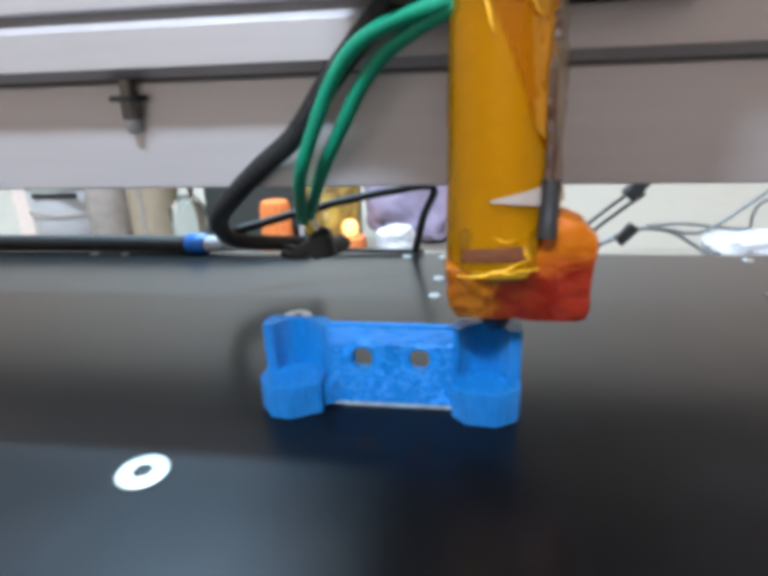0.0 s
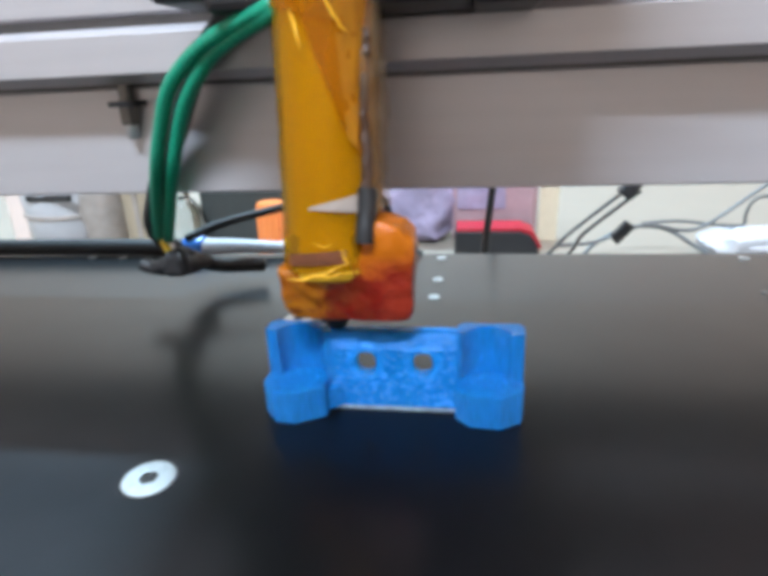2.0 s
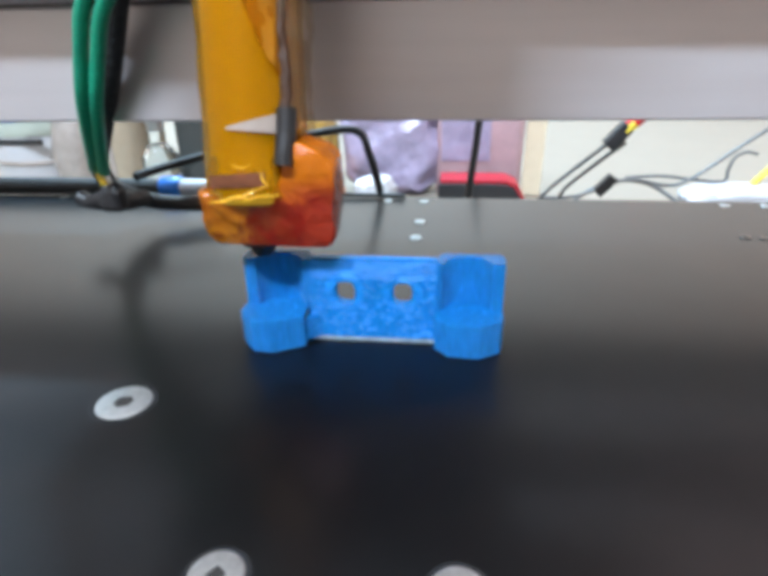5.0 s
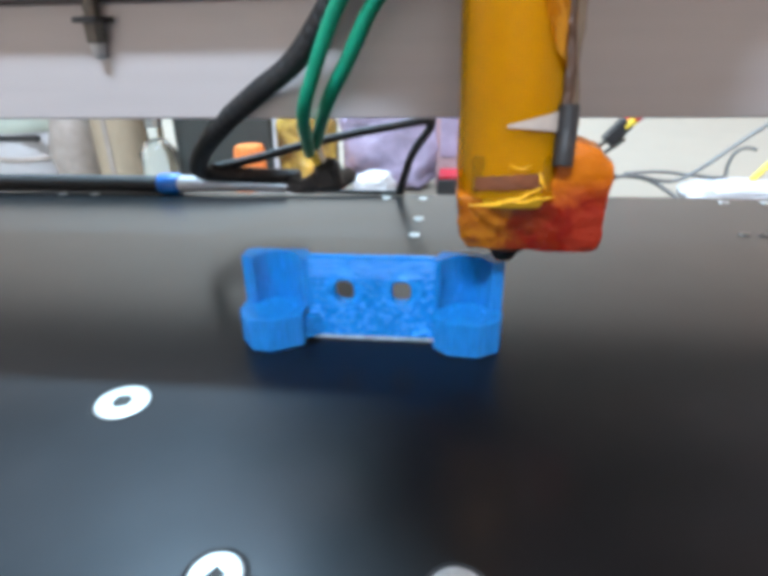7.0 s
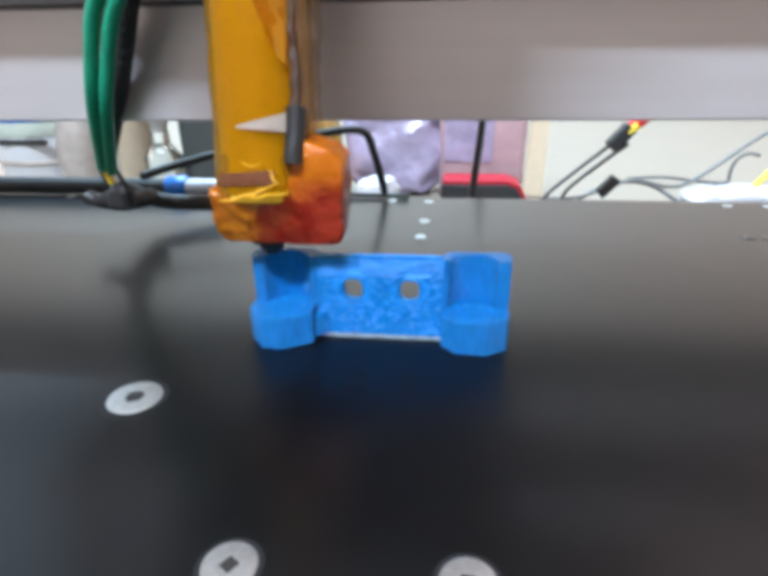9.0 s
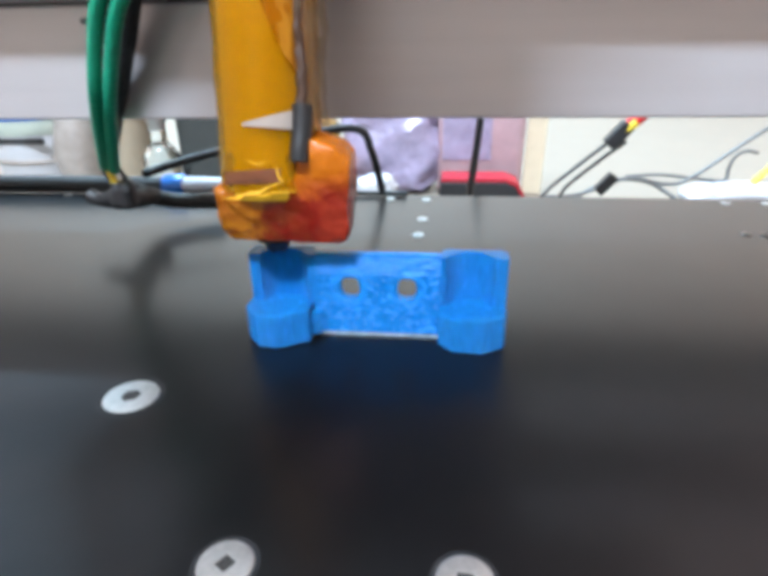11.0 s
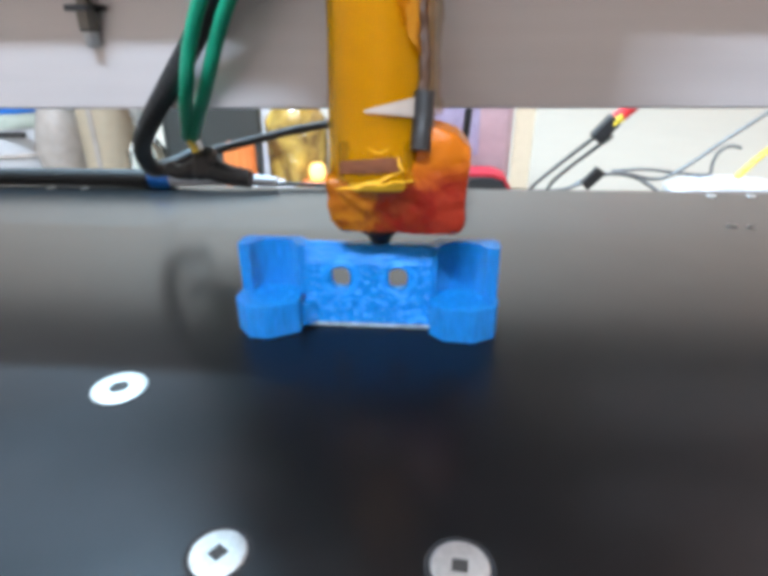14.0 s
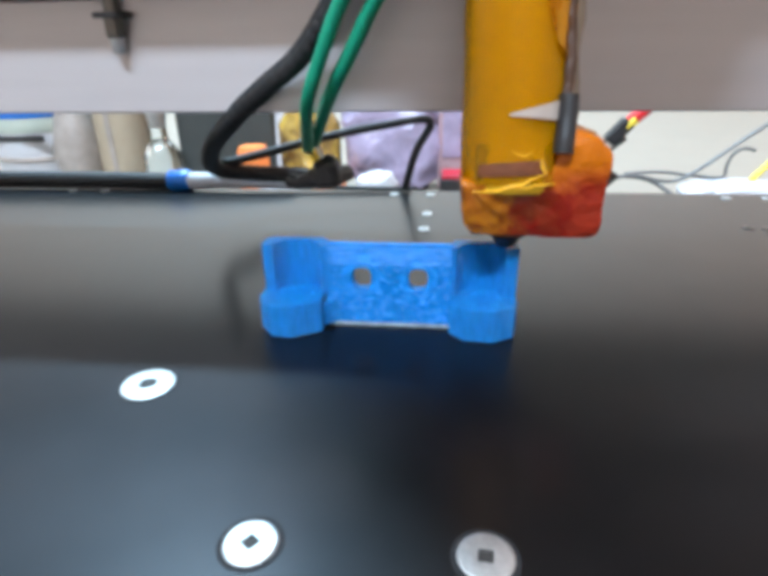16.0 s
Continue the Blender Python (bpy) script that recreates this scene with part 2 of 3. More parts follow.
RED = mat("red_trim", (0.34, 0.010, 0.022), 0.35, 0, 0.1, 6, 0.05)
BULB = glow("lit_amber_bulb", (1.0, 0.62, 0.20), 3.5)

# ---- mesh helpers; all lengths in millimetres ----
MM = 0.001


def at(x, y, z, rx=0, ry=0, rz=0):
    return pose(x * MM, y * MM, z * MM, rx, ry, rz)


def part(name, bm, material, parent=None, label="", smooth=False):
    """Links a bmesh as one mesh object, under a thing or a part where one is given."""
    bmesh.ops.recalc_face_normals(bm, faces=bm.faces[:])
    bm.transform(Matrix.Scale(MM, 4))
    me = bpy.data.meshes.new(name)
    bm.to_mesh(me)
    bm.free()
    if smooth:
        me.polygons.foreach_set("use_smooth", [True] * len(me.polygons))
        me.set_sharp_from_angle(angle=radians(42))
    me.materials.append(material)
    ob = new(name, me)
    ob.parent = parent
    if label:
        ob["label"] = label
    return ob


def thing(name, label, category, m=None, group="", kind=""):
    ob = tagged(new(name), label, category, group, kind)
    ob.empty_display_size = 0.01
    if m is not None:
        ob.matrix_basis = m
    return ob


def box(x0, x1, y0, y1, z0, z1, bevel=0.0, bm=None, segs=2):
    bm = bm or bmesh.new()
    made = bmesh.ops.create_cube(bm, size=1, matrix=Matrix.Translation(((x0 + x1) / 2, (y0 + y1) / 2, (z0 + z1) / 2)) @ Matrix.Diagonal((x1 - x0, y1 - y0, z1 - z0, 1)))
    if bevel:
        edges = {e for v in made["verts"] for e in v.link_edges}
        bmesh.ops.bevel(bm, geom=list(edges), offset=bevel, segments=segs, affect="EDGES", profile=0.5)
    return bm


def prism(outline, low, high, axis="z", bevel=0.0, bm=None):
    """An outline of (a, b) pairs pulled along an axis: z takes x, y; x takes y, z; y takes x, z."""
    bm = bm or bmesh.new()
    lay = {"z": lambda a, b: (a, b, low), "x": lambda a, b: (low, a, b), "y": lambda a, b: (a, low, b)}[axis]
    along = {"z": (0, 0, 1), "x": (1, 0, 0), "y": (0, 1, 0)}[axis]
    face = bm.faces.new([bm.verts.new(lay(a, b)) for a, b in outline])
    out = bmesh.ops.extrude_face_region(bm, geom=[face])
    top = [g for g in out["geom"] if isinstance(g, bmesh.types.BMVert)]
    bmesh.ops.translate(bm, verts=top, vec=Vector(along) * (high - low))
    if bevel:
        bmesh.ops.bevel(bm, geom=bm.edges[:], offset=bevel, segments=2, affect="EDGES", profile=0.5)
    return bm


def lathe(profile, n=24, bm=None, centre=(0, 0)):
    """A closed solid turned round z from (radius, height) pairs."""
    bm = bm or bmesh.new()
    rings = []
    for r, z in profile:
        if r <= 0:
            rings.append([bm.verts.new((centre[0], centre[1], z))])
        else:
            rings.append([bm.verts.new((centre[0] + r * math.cos(2 * math.pi * i / n), centre[1] + r * math.sin(2 * math.pi * i / n), z)) for i in range(n)])
    for a, b in zip(rings, rings[1:]):
        for i in range(n):
            j = (i + 1) % n
            ring = [a[i % len(a)], a[j % len(a)], b[j % len(b)], b[i % len(b)]]
            ring = list(dict.fromkeys(ring))
            if len(ring) > 2:
                bm.faces.new(ring)
    for end in (rings[0], rings[-1]):
        if len(end) > 2:
            bm.faces.new(end)
    return bm


def smooth_line(points, count):
    """Evenly spaced places on a Catmull-Rom curve through the points."""
    p = [Vector(q) for q in points]
    p = [p[0] * 2 - p[1], *p, p[-1] * 2 - p[-2]]
    fine = []
    for i in range(1, len(p) - 2):
        for k in range(12):
            t = k / 12
            a, b, c, d = p[i - 1:i + 3]
            fine.append(0.5 * (2 * b + (c - a) * t + (2 * a - 5 * b + 4 * c - d) * t * t + (3 * b - a - 3 * c + d) * t ** 3))
    fine.append(p[-2])
    run = [0.0]
    for a, b in zip(fine, fine[1:]):
        run.append(run[-1] + (b - a).length)
    out, j = [], 0
    for k in range(count + 1):
        s = run[-1] * k / count
        while j < len(run) - 2 and run[j + 1] < s:
            j += 1
        f = (s - run[j]) / max(1e-9, run[j + 1] - run[j])
        out.append(fine[j].lerp(fine[j + 1], min(1, max(0, f))))
    return out


def tube(points, radius, n=10, count=30, bm=None, taper=None):
    bm = bm or bmesh.new()
    line = smooth_line(points, count)
    rings, side = [], None
    for i, c in enumerate(line):
        way = (line[min(i + 1, count)] - line[max(i - 1, 0)]).normalized()
        side = way.orthogonal().normalized() if side is None else (side - way * side.dot(way)).normalized()
        up = way.cross(side)
        r = radius * (taper(i / count) if taper else 1)
        rings.append([bm.verts.new(c + (side * math.cos(6.28319 * k / n) + up * math.sin(6.28319 * k / n)) * r) for k in range(n)])
    for a, b in zip(rings, rings[1:]):
        for k in range(n):
            bm.faces.new((a[k], a[(k + 1) % n], b[(k + 1) % n], b[k]))
    bm.faces.new(rings[0]); bm.faces.new(rings[-1])
    return bm


def arc(cx, cy, r, a0, a1, n):
    return [(cx + r * math.cos(radians(a0 + (a1 - a0) * i / n)), cy + r * math.sin(radians(a0 + (a1 - a0) * i / n))) for i in range(n + 1)]


def rumple(bm, amount, size, seed=0.0):
    for v in bm.verts:
        q = v.co / size + Vector((seed, seed * 1.7, seed * 0.6))
        v.co += Vector((noise.noise(q), noise.noise(q + Vector((31, 0, 0))), noise.noise(q + Vector((0, 47, 0))))) * amount
    return bm


# ---- the room ----
def shell(name, label, bm, material):
    return tagged(part(name, bm, material), label, name.split("_")[0], "", "structure")


shell("floor", "brown floor of the workroom", box(-2000, 2000, -1600, 1350, -820, -790), FLOOR)
shell("ceiling", "warm white plain ceiling", box(-2000, 2000, -1600, 1350, 2000, 2040), WALL)
shell("wall_back", "warm white wall behind the table", box(-2000, 2000, 1250, 1350, -790, 2000), WALL)
shell("wall_left", "warm white side wall", box(-2000, -1900, -1500, 1250, -790, 2000), WALL)
shell("wall_right", "warm white side wall", box(1900, 2000, -1500, 1250, -790, 2000), WALL)
shell("wall_front", "warm white wall behind the camera", box(-2000, 2000, -1600, -1500, -790, 2000), WALL)

TABLE_Z = -47
table = thing("work_table", "cream laminate work table under the machine", "table")
part("tabletop", box(-900, 900, -420, 700, TABLE_Z - 28, TABLE_Z, 3), TABLE, table)
for x in (-840, 840):
    for y in (-370, 640):
        part("leg", box(x - 25, x + 25, y - 25, y + 25, -790, TABLE_Z - 28, 3), STEEL_DARK, table)

# ---- the machine: print bed, gantry ----
bed = thing("print_bed", "black coated glossy print bed plate", "print bed")
part("plate", box(-205, 205, -160, 86, -4, 0, 0.5), BED, bed)
for x in (-180, 180):
    for y in (-135, 60):
        part("standoff", lathe([(6, TABLE_Z), (6, -12), (4, -12), (4, -4)], 16), STEEL_DARK, bed, "", True)


def screw_head(x, y, r, turn, sides, group, label, steel):
    """A countersunk head, nearly flush, with a sunk drive socket and the dark seat round it."""
    s = thing("countersunk_screw", label, "screw", at(x, y, 0, 0, 0, turn), group)
    head = bmesh.new()
    n = 36
    k = r * 0.38
    rings = [(r * 1.0, 0.02), (r * 0.985, 0.16), (r * 0.9, 0.26), (r * 0.5, 0.30)]
    lines = [[head.verts.new((q * math.cos(6.28319 * i / n), q * math.sin(6.28319 * i / n), z)) for i in range(n)] for q, z in rings]

    def key(i):
        a = 6.28319 * i / n
        step = 6.28319 / sides
        return k * math.cos(step / 2) / math.cos((a % step) - step / 2)

    for z in (0.27, 0.06):
        lines.append([head.verts.new((key(i) * math.cos(6.28319 * i / n), key(i) * math.sin(6.28319 * i / n), z)) for i in range(n)])
    for a, b in zip(lines, lines[1:]):
        for i in range(n):
            head.faces.new((a[i], a[(i + 1) % n], b[(i + 1) % n], b[i]))
    part("head", head, steel, s)
    part("socket", prism([(k * 0.98 * math.cos(6.28319 * i / 24), k * 0.98 * math.sin(6.28319 * i / 24)) for i in range(24)], 0.03, 0.09), SOCKET, s, "socket darkened to stand for shade")
    seat = bmesh.new()
    lines = [[seat.verts.new((q * math.cos(6.28319 * i / n), q * math.sin(6.28319 * i / n), z)) for i in range(n)] for q, z in ((r * 1.2, 0.01), (r * 1.15, 0.05), (r * 1.0, 0.03))]
    for a, b in zip(lines, lines[1:]):
        for i in range(n):
            seat.faces.new((a[i], a[(i + 1) % n], b[(i + 1) % n], b[i]))
    part("seat_ring", seat, SEAT, s, "black countersink ring")
    return s


screw_head(-32.6, -19.8, 3.75, 20, 6, "large bed screws", "large bright countersunk screw in the black bed", SCREW)
screw_head(-26.8, 35.4, 3.3, 5, 6, "large bed screws", "large bright countersunk screw behind the blue bracket", SCREW)
for x, y, turn in ((-9.5, -44.8, 10), (13.0, -44.4, 40)):
    screw_head(x, y, 2.75, turn, 4, "small bed screws", "bright countersunk screw near the bed's front", SCREW)
for x, y, r in ((3.7, 62.3, 1.4), (3.35, 49.8, 1.4), (80.5, 54.4, 1.2), (84.5, 54.0, 1.0), (-108.7, 81, 1.4), (-97.9, 81, 1.4), (-6.8, 81.4, 1.4), (4.0, 81.2, 1.4), (86.8, 81, 1.4), (97.5, 81, 1.4)):
    screw_head(x, y, r, 15, 6, "bed edge screws", "small bright screw at the bed's rear edge" if r > 1.25 else "small dull dark screw in the bed", SCREW if r > 1.25 else STEEL_DARK)

gantry = thing("gantry_beam", "anodised aluminium gantry beam spanning the bed", "gantry")
part("lower_web", box(-260, 260, 32, 60, 30, 51.1, 0.4), ALU, gantry)
# filler behind the gap under the lip, dark in place of shade
part("web_groove", box(-260, 260, 33.2, 58, 51.1, 51.8), ALU_SHADE, gantry, "groove under the lip, shade put into its colour")
part("front_lip", prism([(24.5, 53.4), (28.8, 51.8), (60, 51.8), (60, 61.5), (26.5, 61.5), (24.5, 60.2)], -260, 260, "x", 0.2), ALU, gantry)
part("slot", box(-260, 260, 30, 58, 61.5, 63.6), ALU_SHADE, gantry, "slot line darkened to stand for shade")
# unseen plate, its height set so its shadow edge falls across the bed
part("shade_plate", box(-260, 260, 54, 60, 84, 149, 0.5), ALU, gantry)
part("top_rail", prism([(27, 63.6), (60, 63.6), (60, 84), (32, 84), (27, 70)], -260, 260, "x", 0.4), ALU, gantry)
for x in (-252, 252):
    part("end_post", box(x - 12, x + 12, 60, 84, TABLE_Z, 88, 1), ALU, gantry)

stop = thing("limit_bolt", "dark steel bolt with washer hanging on the gantry", "bolt", at(-55.6, 30.6, 0))
part("shank", lathe([(1.4, 48.0), (1.4, 53.2)], 16), STEEL_DARK, stop, "", True)
part("washer", lathe([(3.6, 47.7), (3.6, 48.7), (1.4, 48.8)], 24), BLACK, stop, "", True)
part("nut", lathe([(1.8, 44.2), (2.0, 44.7), (2.0, 47.8)], 6), STEEL_DARK, stop)
part("tip", lathe([(0, 41.3), (0.7, 41.4), (1.2, 41.9), (1.4, 44.2)], 16), STEEL, stop, "bright worn tip", True)

# ---- the printed bracket ----
bracket = thing("printed_bracket", "bright blue printed plastic bracket with two bosses", "bracket")


def plate_with_holes(x0, x1, z0, z1, y0, y1, holes):
    bm = bmesh.new()
    edges = []

    def loop(points):
        vs = [bm.verts.new((a, y0, b)) for a, b in points]
        for a, b in zip(vs, vs[1:] + vs[:1]):
            edges.append(bm.edges.new((a, b)))

    loop([(x0, z0), (x1, z0), (x1, z1), (x0, z1)])
    for cx, cz, r in holes:
        loop([(cx + math.copysign(abs(math.cos(a)) ** 0.7, math.cos(a)) * r * 0.82, cz + math.copysign(abs(math.sin(a)) ** 0.7, math.sin(a)) * r) for a in (2 * math.pi * k / 24 for k in range(24))])
    bmesh.ops.triangle_fill(bm, use_beauty=True, edges=edges)
    out = bmesh.ops.extrude_face_region(bm, geom=bm.faces[:])
    bmesh.ops.translate(bm, verts=[g for g in out["geom"] if isinstance(g, bmesh.types.BMVert)], vec=(0, y1 - y0, 0))
    return bm


TOP = 13.9
part("web_plate", plate_with_holes(-10.6, 9.8, 0.55, TOP, 0, 1.7, ((-4.7, 8.4, 1.9), (4.35, 8.4, 1.9))), BLUE, bracket)
part("first_layer", box(-10.6, 9.8, -0.35, 2.2, 0, 0.55, 0.1), BRIM, bracket, "pale first layer edge")
part("top_bead", box(-10.4, 9.6, 0.45, 1.75, TOP, TOP + 0.2, 0.08), BLUE, bracket)


def boss(cx, x0, x1, corner):
    """One end of the bracket: a scalloped upper block over a wider boss with a screw seat."""
    deep, back = 3.0, 3.9
    r, low = 3.9, 3.9 - deep
    span = math.degrees(math.acos(low / r))
    out = [(x0 + corner, back), (x0, back - corner), (x0, 0.3), (x0 + 0.3, 0.0)]
    out += arc(cx, -low, r, 90 + span, 90 - span, 14)
    out += [(x1 - 0.3, 0.0), (x1, 0.3), (x1, back - corner), (x1 - corner, back)]
    return prism(out, 5.6, TOP)


part("upper_end", boss(-15.2, -20.9, -10.6, 0.9), BLUE_BOSS, bracket)
part("upper_end", boss(14.2, 9.8, 19.9, 0.9), BLUE_BOSS, bracket)


def foot(outline):
    bm = prism(outline, 0, 5.8)
    sharp = [e for e in bm.edges if e.calc_face_angle(0) > 0.5]
    bmesh.ops.bevel(bm, geom=sharp, offset=0.3, segments=2, affect="EDGES", profile=0.5)
    return bm


part("boss", foot([(-21.4, 3.1), (-21.4, -2.2), (-18.9, -5.3), (-15.7, -5.6), (-11.0, -3.0), (-11.0, 3.1)]), BLUE_BOSS, bracket)
part("boss", foot([(9.4, 3.1), (9.4, -2.3), (11.6, -4.5), (16.3, -4.9), (19.5, -2.9), (20.0, -1.0), (20.0, 3.1)]), BLUE_BOSS, bracket)
part("gusset", prism([(-11.0, -1.7), (-10.5, -1.6), (-8.6, 0.0), (-11.0, 0.0)], 0.6, 4.4, "z", 0.15), BLUE, bracket)


def strands():
    """Printed beads on the web's face: level runs at the top, rings round the holes, uneven blobs below."""
    rng = random.Random(7)
    bm = bmesh.new()

    def bead(points, r):
        tube(points, r, 6, max(3, 2 * len(points)), bm, lambda f: 0.45 + 0.55 * math.sin(math.pi * min(0.92, max(0.08, f))))

    z = 11.0
    while z < TOP - 0.3:
        x = -10.2
        while x < 9.0:
            run = min(9.6 - x, rng.uniform(2.5, 6.5))
            bead([(x + run * k / 4, -0.02 + rng.uniform(-0.06, 0.05), z + rng.uniform(-0.07, 0.07)) for k in range(5)], rng.uniform(0.13, 0.22))
            x += run + rng.uniform(0.0, 0.4)
        z += 0.52
    for cx in (-4.7, 4.35):
        for r in (2.3, 2.85):
            a = rng.uniform(0, 60)
            while a < 360:
                step = rng.uniform(50, 110)
                bead([(px, rng.uniform(-0.06, 0.05), pz) for px, pz in arc(cx, 8.4, r, a, a + step, 6)], rng.uniform(0.14, 0.22))
                a += step + rng.uniform(4, 16)
    for k in range(260):
        x, zz = rng.uniform(-10.0, 9.2), rng.uniform(0.9, 10.6)
        if min(math.hypot(x - c, zz - 8.4) for c in (-4.7, 4.35)) < 3.0:
            continue
        run, lean = rng.uniform(0.3, 0.9), rng.uniform(-0.7, 0.7)
        bead([(x - run / 2, 0.04, zz - run * lean / 2), (x, rng.uniform(-0.09, 0.02), zz), (x + run / 2, 0.04, zz + run * lean / 2)], rng.uniform(0.10, 0.21))
    return bm


part("beading", strands(), BLUE_BEAD, bracket, "uneven glossy printed beads", True)
for x in (-15.4, 14.6):
    seat_lip = part("seat_lip", lathe([(3.0, 5.7), (3.0, 5.95), (2.5, 6.0), (2.4, 5.7)], 20), BLUE, bracket, "", True)
    seat_lip.matrix_basis = at(x, -1.2, 0)

# ---- the print head: it slides along the gantry ----
head = thing("extruder_carriage", "amber tape wrapped hot end under a black carriage", "extruder")


def wrap_shell(z0, z1, r, n=40, steps=26, seed=0.0, wob=0.22, taper=0.0):
    bm = bmesh.new()
    rings = []
    for k in range(steps + 1):
        z = z0 + (z1 - z0) * k / steps
        ring = []
        for i in range(n):
            a = 6.28319 * i / n
            q = Vector((math.cos(a) * 1.6, math.sin(a) * 1.6, z * 0.13 + seed))
            rr = r + wob * noise.noise(q) + wob * 0.5 * noise.noise(q * 2.7) + taper * (1 - k / steps)
            ring.append(bm.verts.new((rr * math.cos(a), rr * math.sin(a), z)))
        rings.append(ring)
    for a, b in zip(rings, rings[1:]):
        for i in range(n):
            bm.faces.new((a[i], a[(i + 1) % n], b[(i + 1) % n], b[i]))
    return bm


def patch(points, r, steps=10, bm=None, relief=0.06):
    """A strip of tape on the wrapped barrel: pairs of (angle, height) for its lower and upper edge."""
    bm = bm or bmesh.new()
    low, high = points
    grid = []
    for k in range(steps + 1):
        f = k / steps
        row = []
        for g in [k / 12 for k in range(13)]:
            al, zl = low[0][0] + (low[1][0] - low[0][0]) * f, low[0][1] + (low[1][1] - low[0][1]) * f
            ah, zh = high[0][0] + (high[1][0] - high[0][0]) * f, high[0][1] + (high[1][1] - high[0][1]) * f
            a, z = radians(al + (ah - al) * g), zl + (zh - zl) * g
            rr = r + relief * noise.noise((a * 4, z * 0.5, r))
            row.append(bm.verts.new((rr * math.cos(a), rr * math.sin(a), z)))
        grid.append(row)
    for a, b in zip(grid, grid[1:]):
        for i in range(12):
            bm.faces.new((a[i], b[i], b[i + 1], a[i + 1]))
    return bm


AX, AY = 0.1, 0.9  # the barrel's axis beside the nozzle's
R = 7.6
barrel = part("barrel", lathe([(6.2, 22.6), (6.6, 23.2), (6.8, 92), (6.2, 93)], 32), CORE, head, "tan insulating barrel", True)
barrel.matrix_basis = at(AX, AY - 4.86, 0.43, -10)  # it leans back a little towards the rail
part("tape_wrap", wrap_shell(23.7, 92, R, wob=0.32), TAPE, barrel, "glossy amber tape", True)
part("tape_overlap", patch((((-62, 43.5), (-30, 42.5)), ((-114, 62), (-25, 62))), R + 0.18, 18), TAPE_ORANGE, barrel, "orange tape overlap", True)
part("crinkled_tape", patch((((-58, 42.5), (-40, 39.5)), ((-72, 61), (-34, 61))), R + 0.3, 20, None, 0.5), TAPE_CRINKLED, barrel, "crinkled lighter tape layer", True)
part("tape_strip", patch((((-160, 61), (-70, 57)), ((-160, 92), (-78, 92))), R + 0.32, 14), TAPE_ORANGE, barrel, "second turn of tape", True)
part("clear_gap", patch((((-101, 33.0), (-42, 32.4)), ((-101, 33.3), (-42, 35.3))), R + 0.30, 8), PALE, barrel, "pale uncovered wedge", True)


def loose_edge():
    """The loose clear edge of the tape: it stands off the barrel and buckles."""
    bm = wrap_shell(33, 90, R + 0.25, 44, 60, 5.0, 0.5)
    bmesh.ops.delete(bm, geom=[f for f in bm.faces if not (f.calc_center_median().x > 5.6)], context="FACES")
    rumple(bm, 0.4, 2.6, 6.0)
    bmesh.ops.translate(bm, verts=bm.verts[:], vec=(0.75, 0, 0))
    return bm


part("clear_edge", loose_edge(), TAPE_CLEAR, barrel, "buckled clear tape edge", True)
part("sensor_lead", tube([(6.0, -6.4, 28.2), (6.1, -6.2, 30), (6.3, -5.7, 32.6), (6.4, -5.4, 35.8)], 1.4, 10, 16), BLACK, barrel, "dark sensor lead under the tape", True)
part("charred_strip", rumple(tube([(6.2, -5.0, 35.4), (6.3, -4.9, 41), (6.0, -5.1, 46.5), (6.2, -5.0, 51.2)], 0.85, 8, 24, None, lambda f: 1.0 - 0.45 * f), 0.3, 1.6, 4.0), SOOT, barrel, "charred brown strip under the tape", True)
part("soot_flake", rumple(tube([(6.3, -4.8, 53.4), (6.5, -4.7, 55), (6.4, -4.6, 57.0)], 0.6, 7, 10), 0.4, 1.3, 7.0), SOOT, barrel, "charred brown flake under the tape")

BLOCK_X0, BLOCK_X1 = -7.1, 11.6
block_core = part("heater_block", box(BLOCK_X0 + 1.6, BLOCK_X1 - 0.9, -4.4, 2.6, 18.4, 30.5, 1.2), CORE_RED, head, "copper coloured heater block", True)


def wrapped_block():
    bm = prism([(BLOCK_X0 - 0.3, 25.6), (BLOCK_X0 + 0.2, 18.9), (BLOCK_X0 + 1.3, 17.1), (BLOCK_X1 - 0.6, 17.0), (BLOCK_X1 + 0.7, 17.8), (BLOCK_X1 + 1.5, 29.2), (BLOCK_X1 - 0.4, 31.2), (7.0, 32.6), (5.2, 27.6), (3.0, 25.0), (-2.0, 24.4)], -5.1, 3.2, "y")
    bmesh.ops.subdivide_edges(bm, edges=bm.edges[:], cuts=5, use_grid_fill=True)
    bmesh.ops.triangulate(bm, faces=bm.faces[:])
    bmesh.ops.bevel(bm, geom=[e for e in bm.edges if e.is_manifold and e.calc_face_angle(0) > 0.7], offset=0.7, segments=2, affect="EDGES", profile=0.5)
    return rumple(rumple(bm, 0.45, 3.4, 2.0), 0.2, 1.3, 8.0)


part("tape_cover", wrapped_block(), TAPE_BLOCK, block_core, "crumpled red-brown tape", True)


def crease(points, width, seed):
    """A sharp wrinkle: a thin wavering ridge on the barrel through (angle, height) pairs."""
    line = [((R + 0.55) * math.cos(radians(a)), (R + 0.55) * math.sin(radians(a)), z) for a, z in points]
    return rumple(tube(line, width * 0.72, 6, 26, None, lambda f: 0.25 + 0.75 * math.sin(math.pi * min(0.95, max(0.05, f)))), 0.22, 1.4, seed)


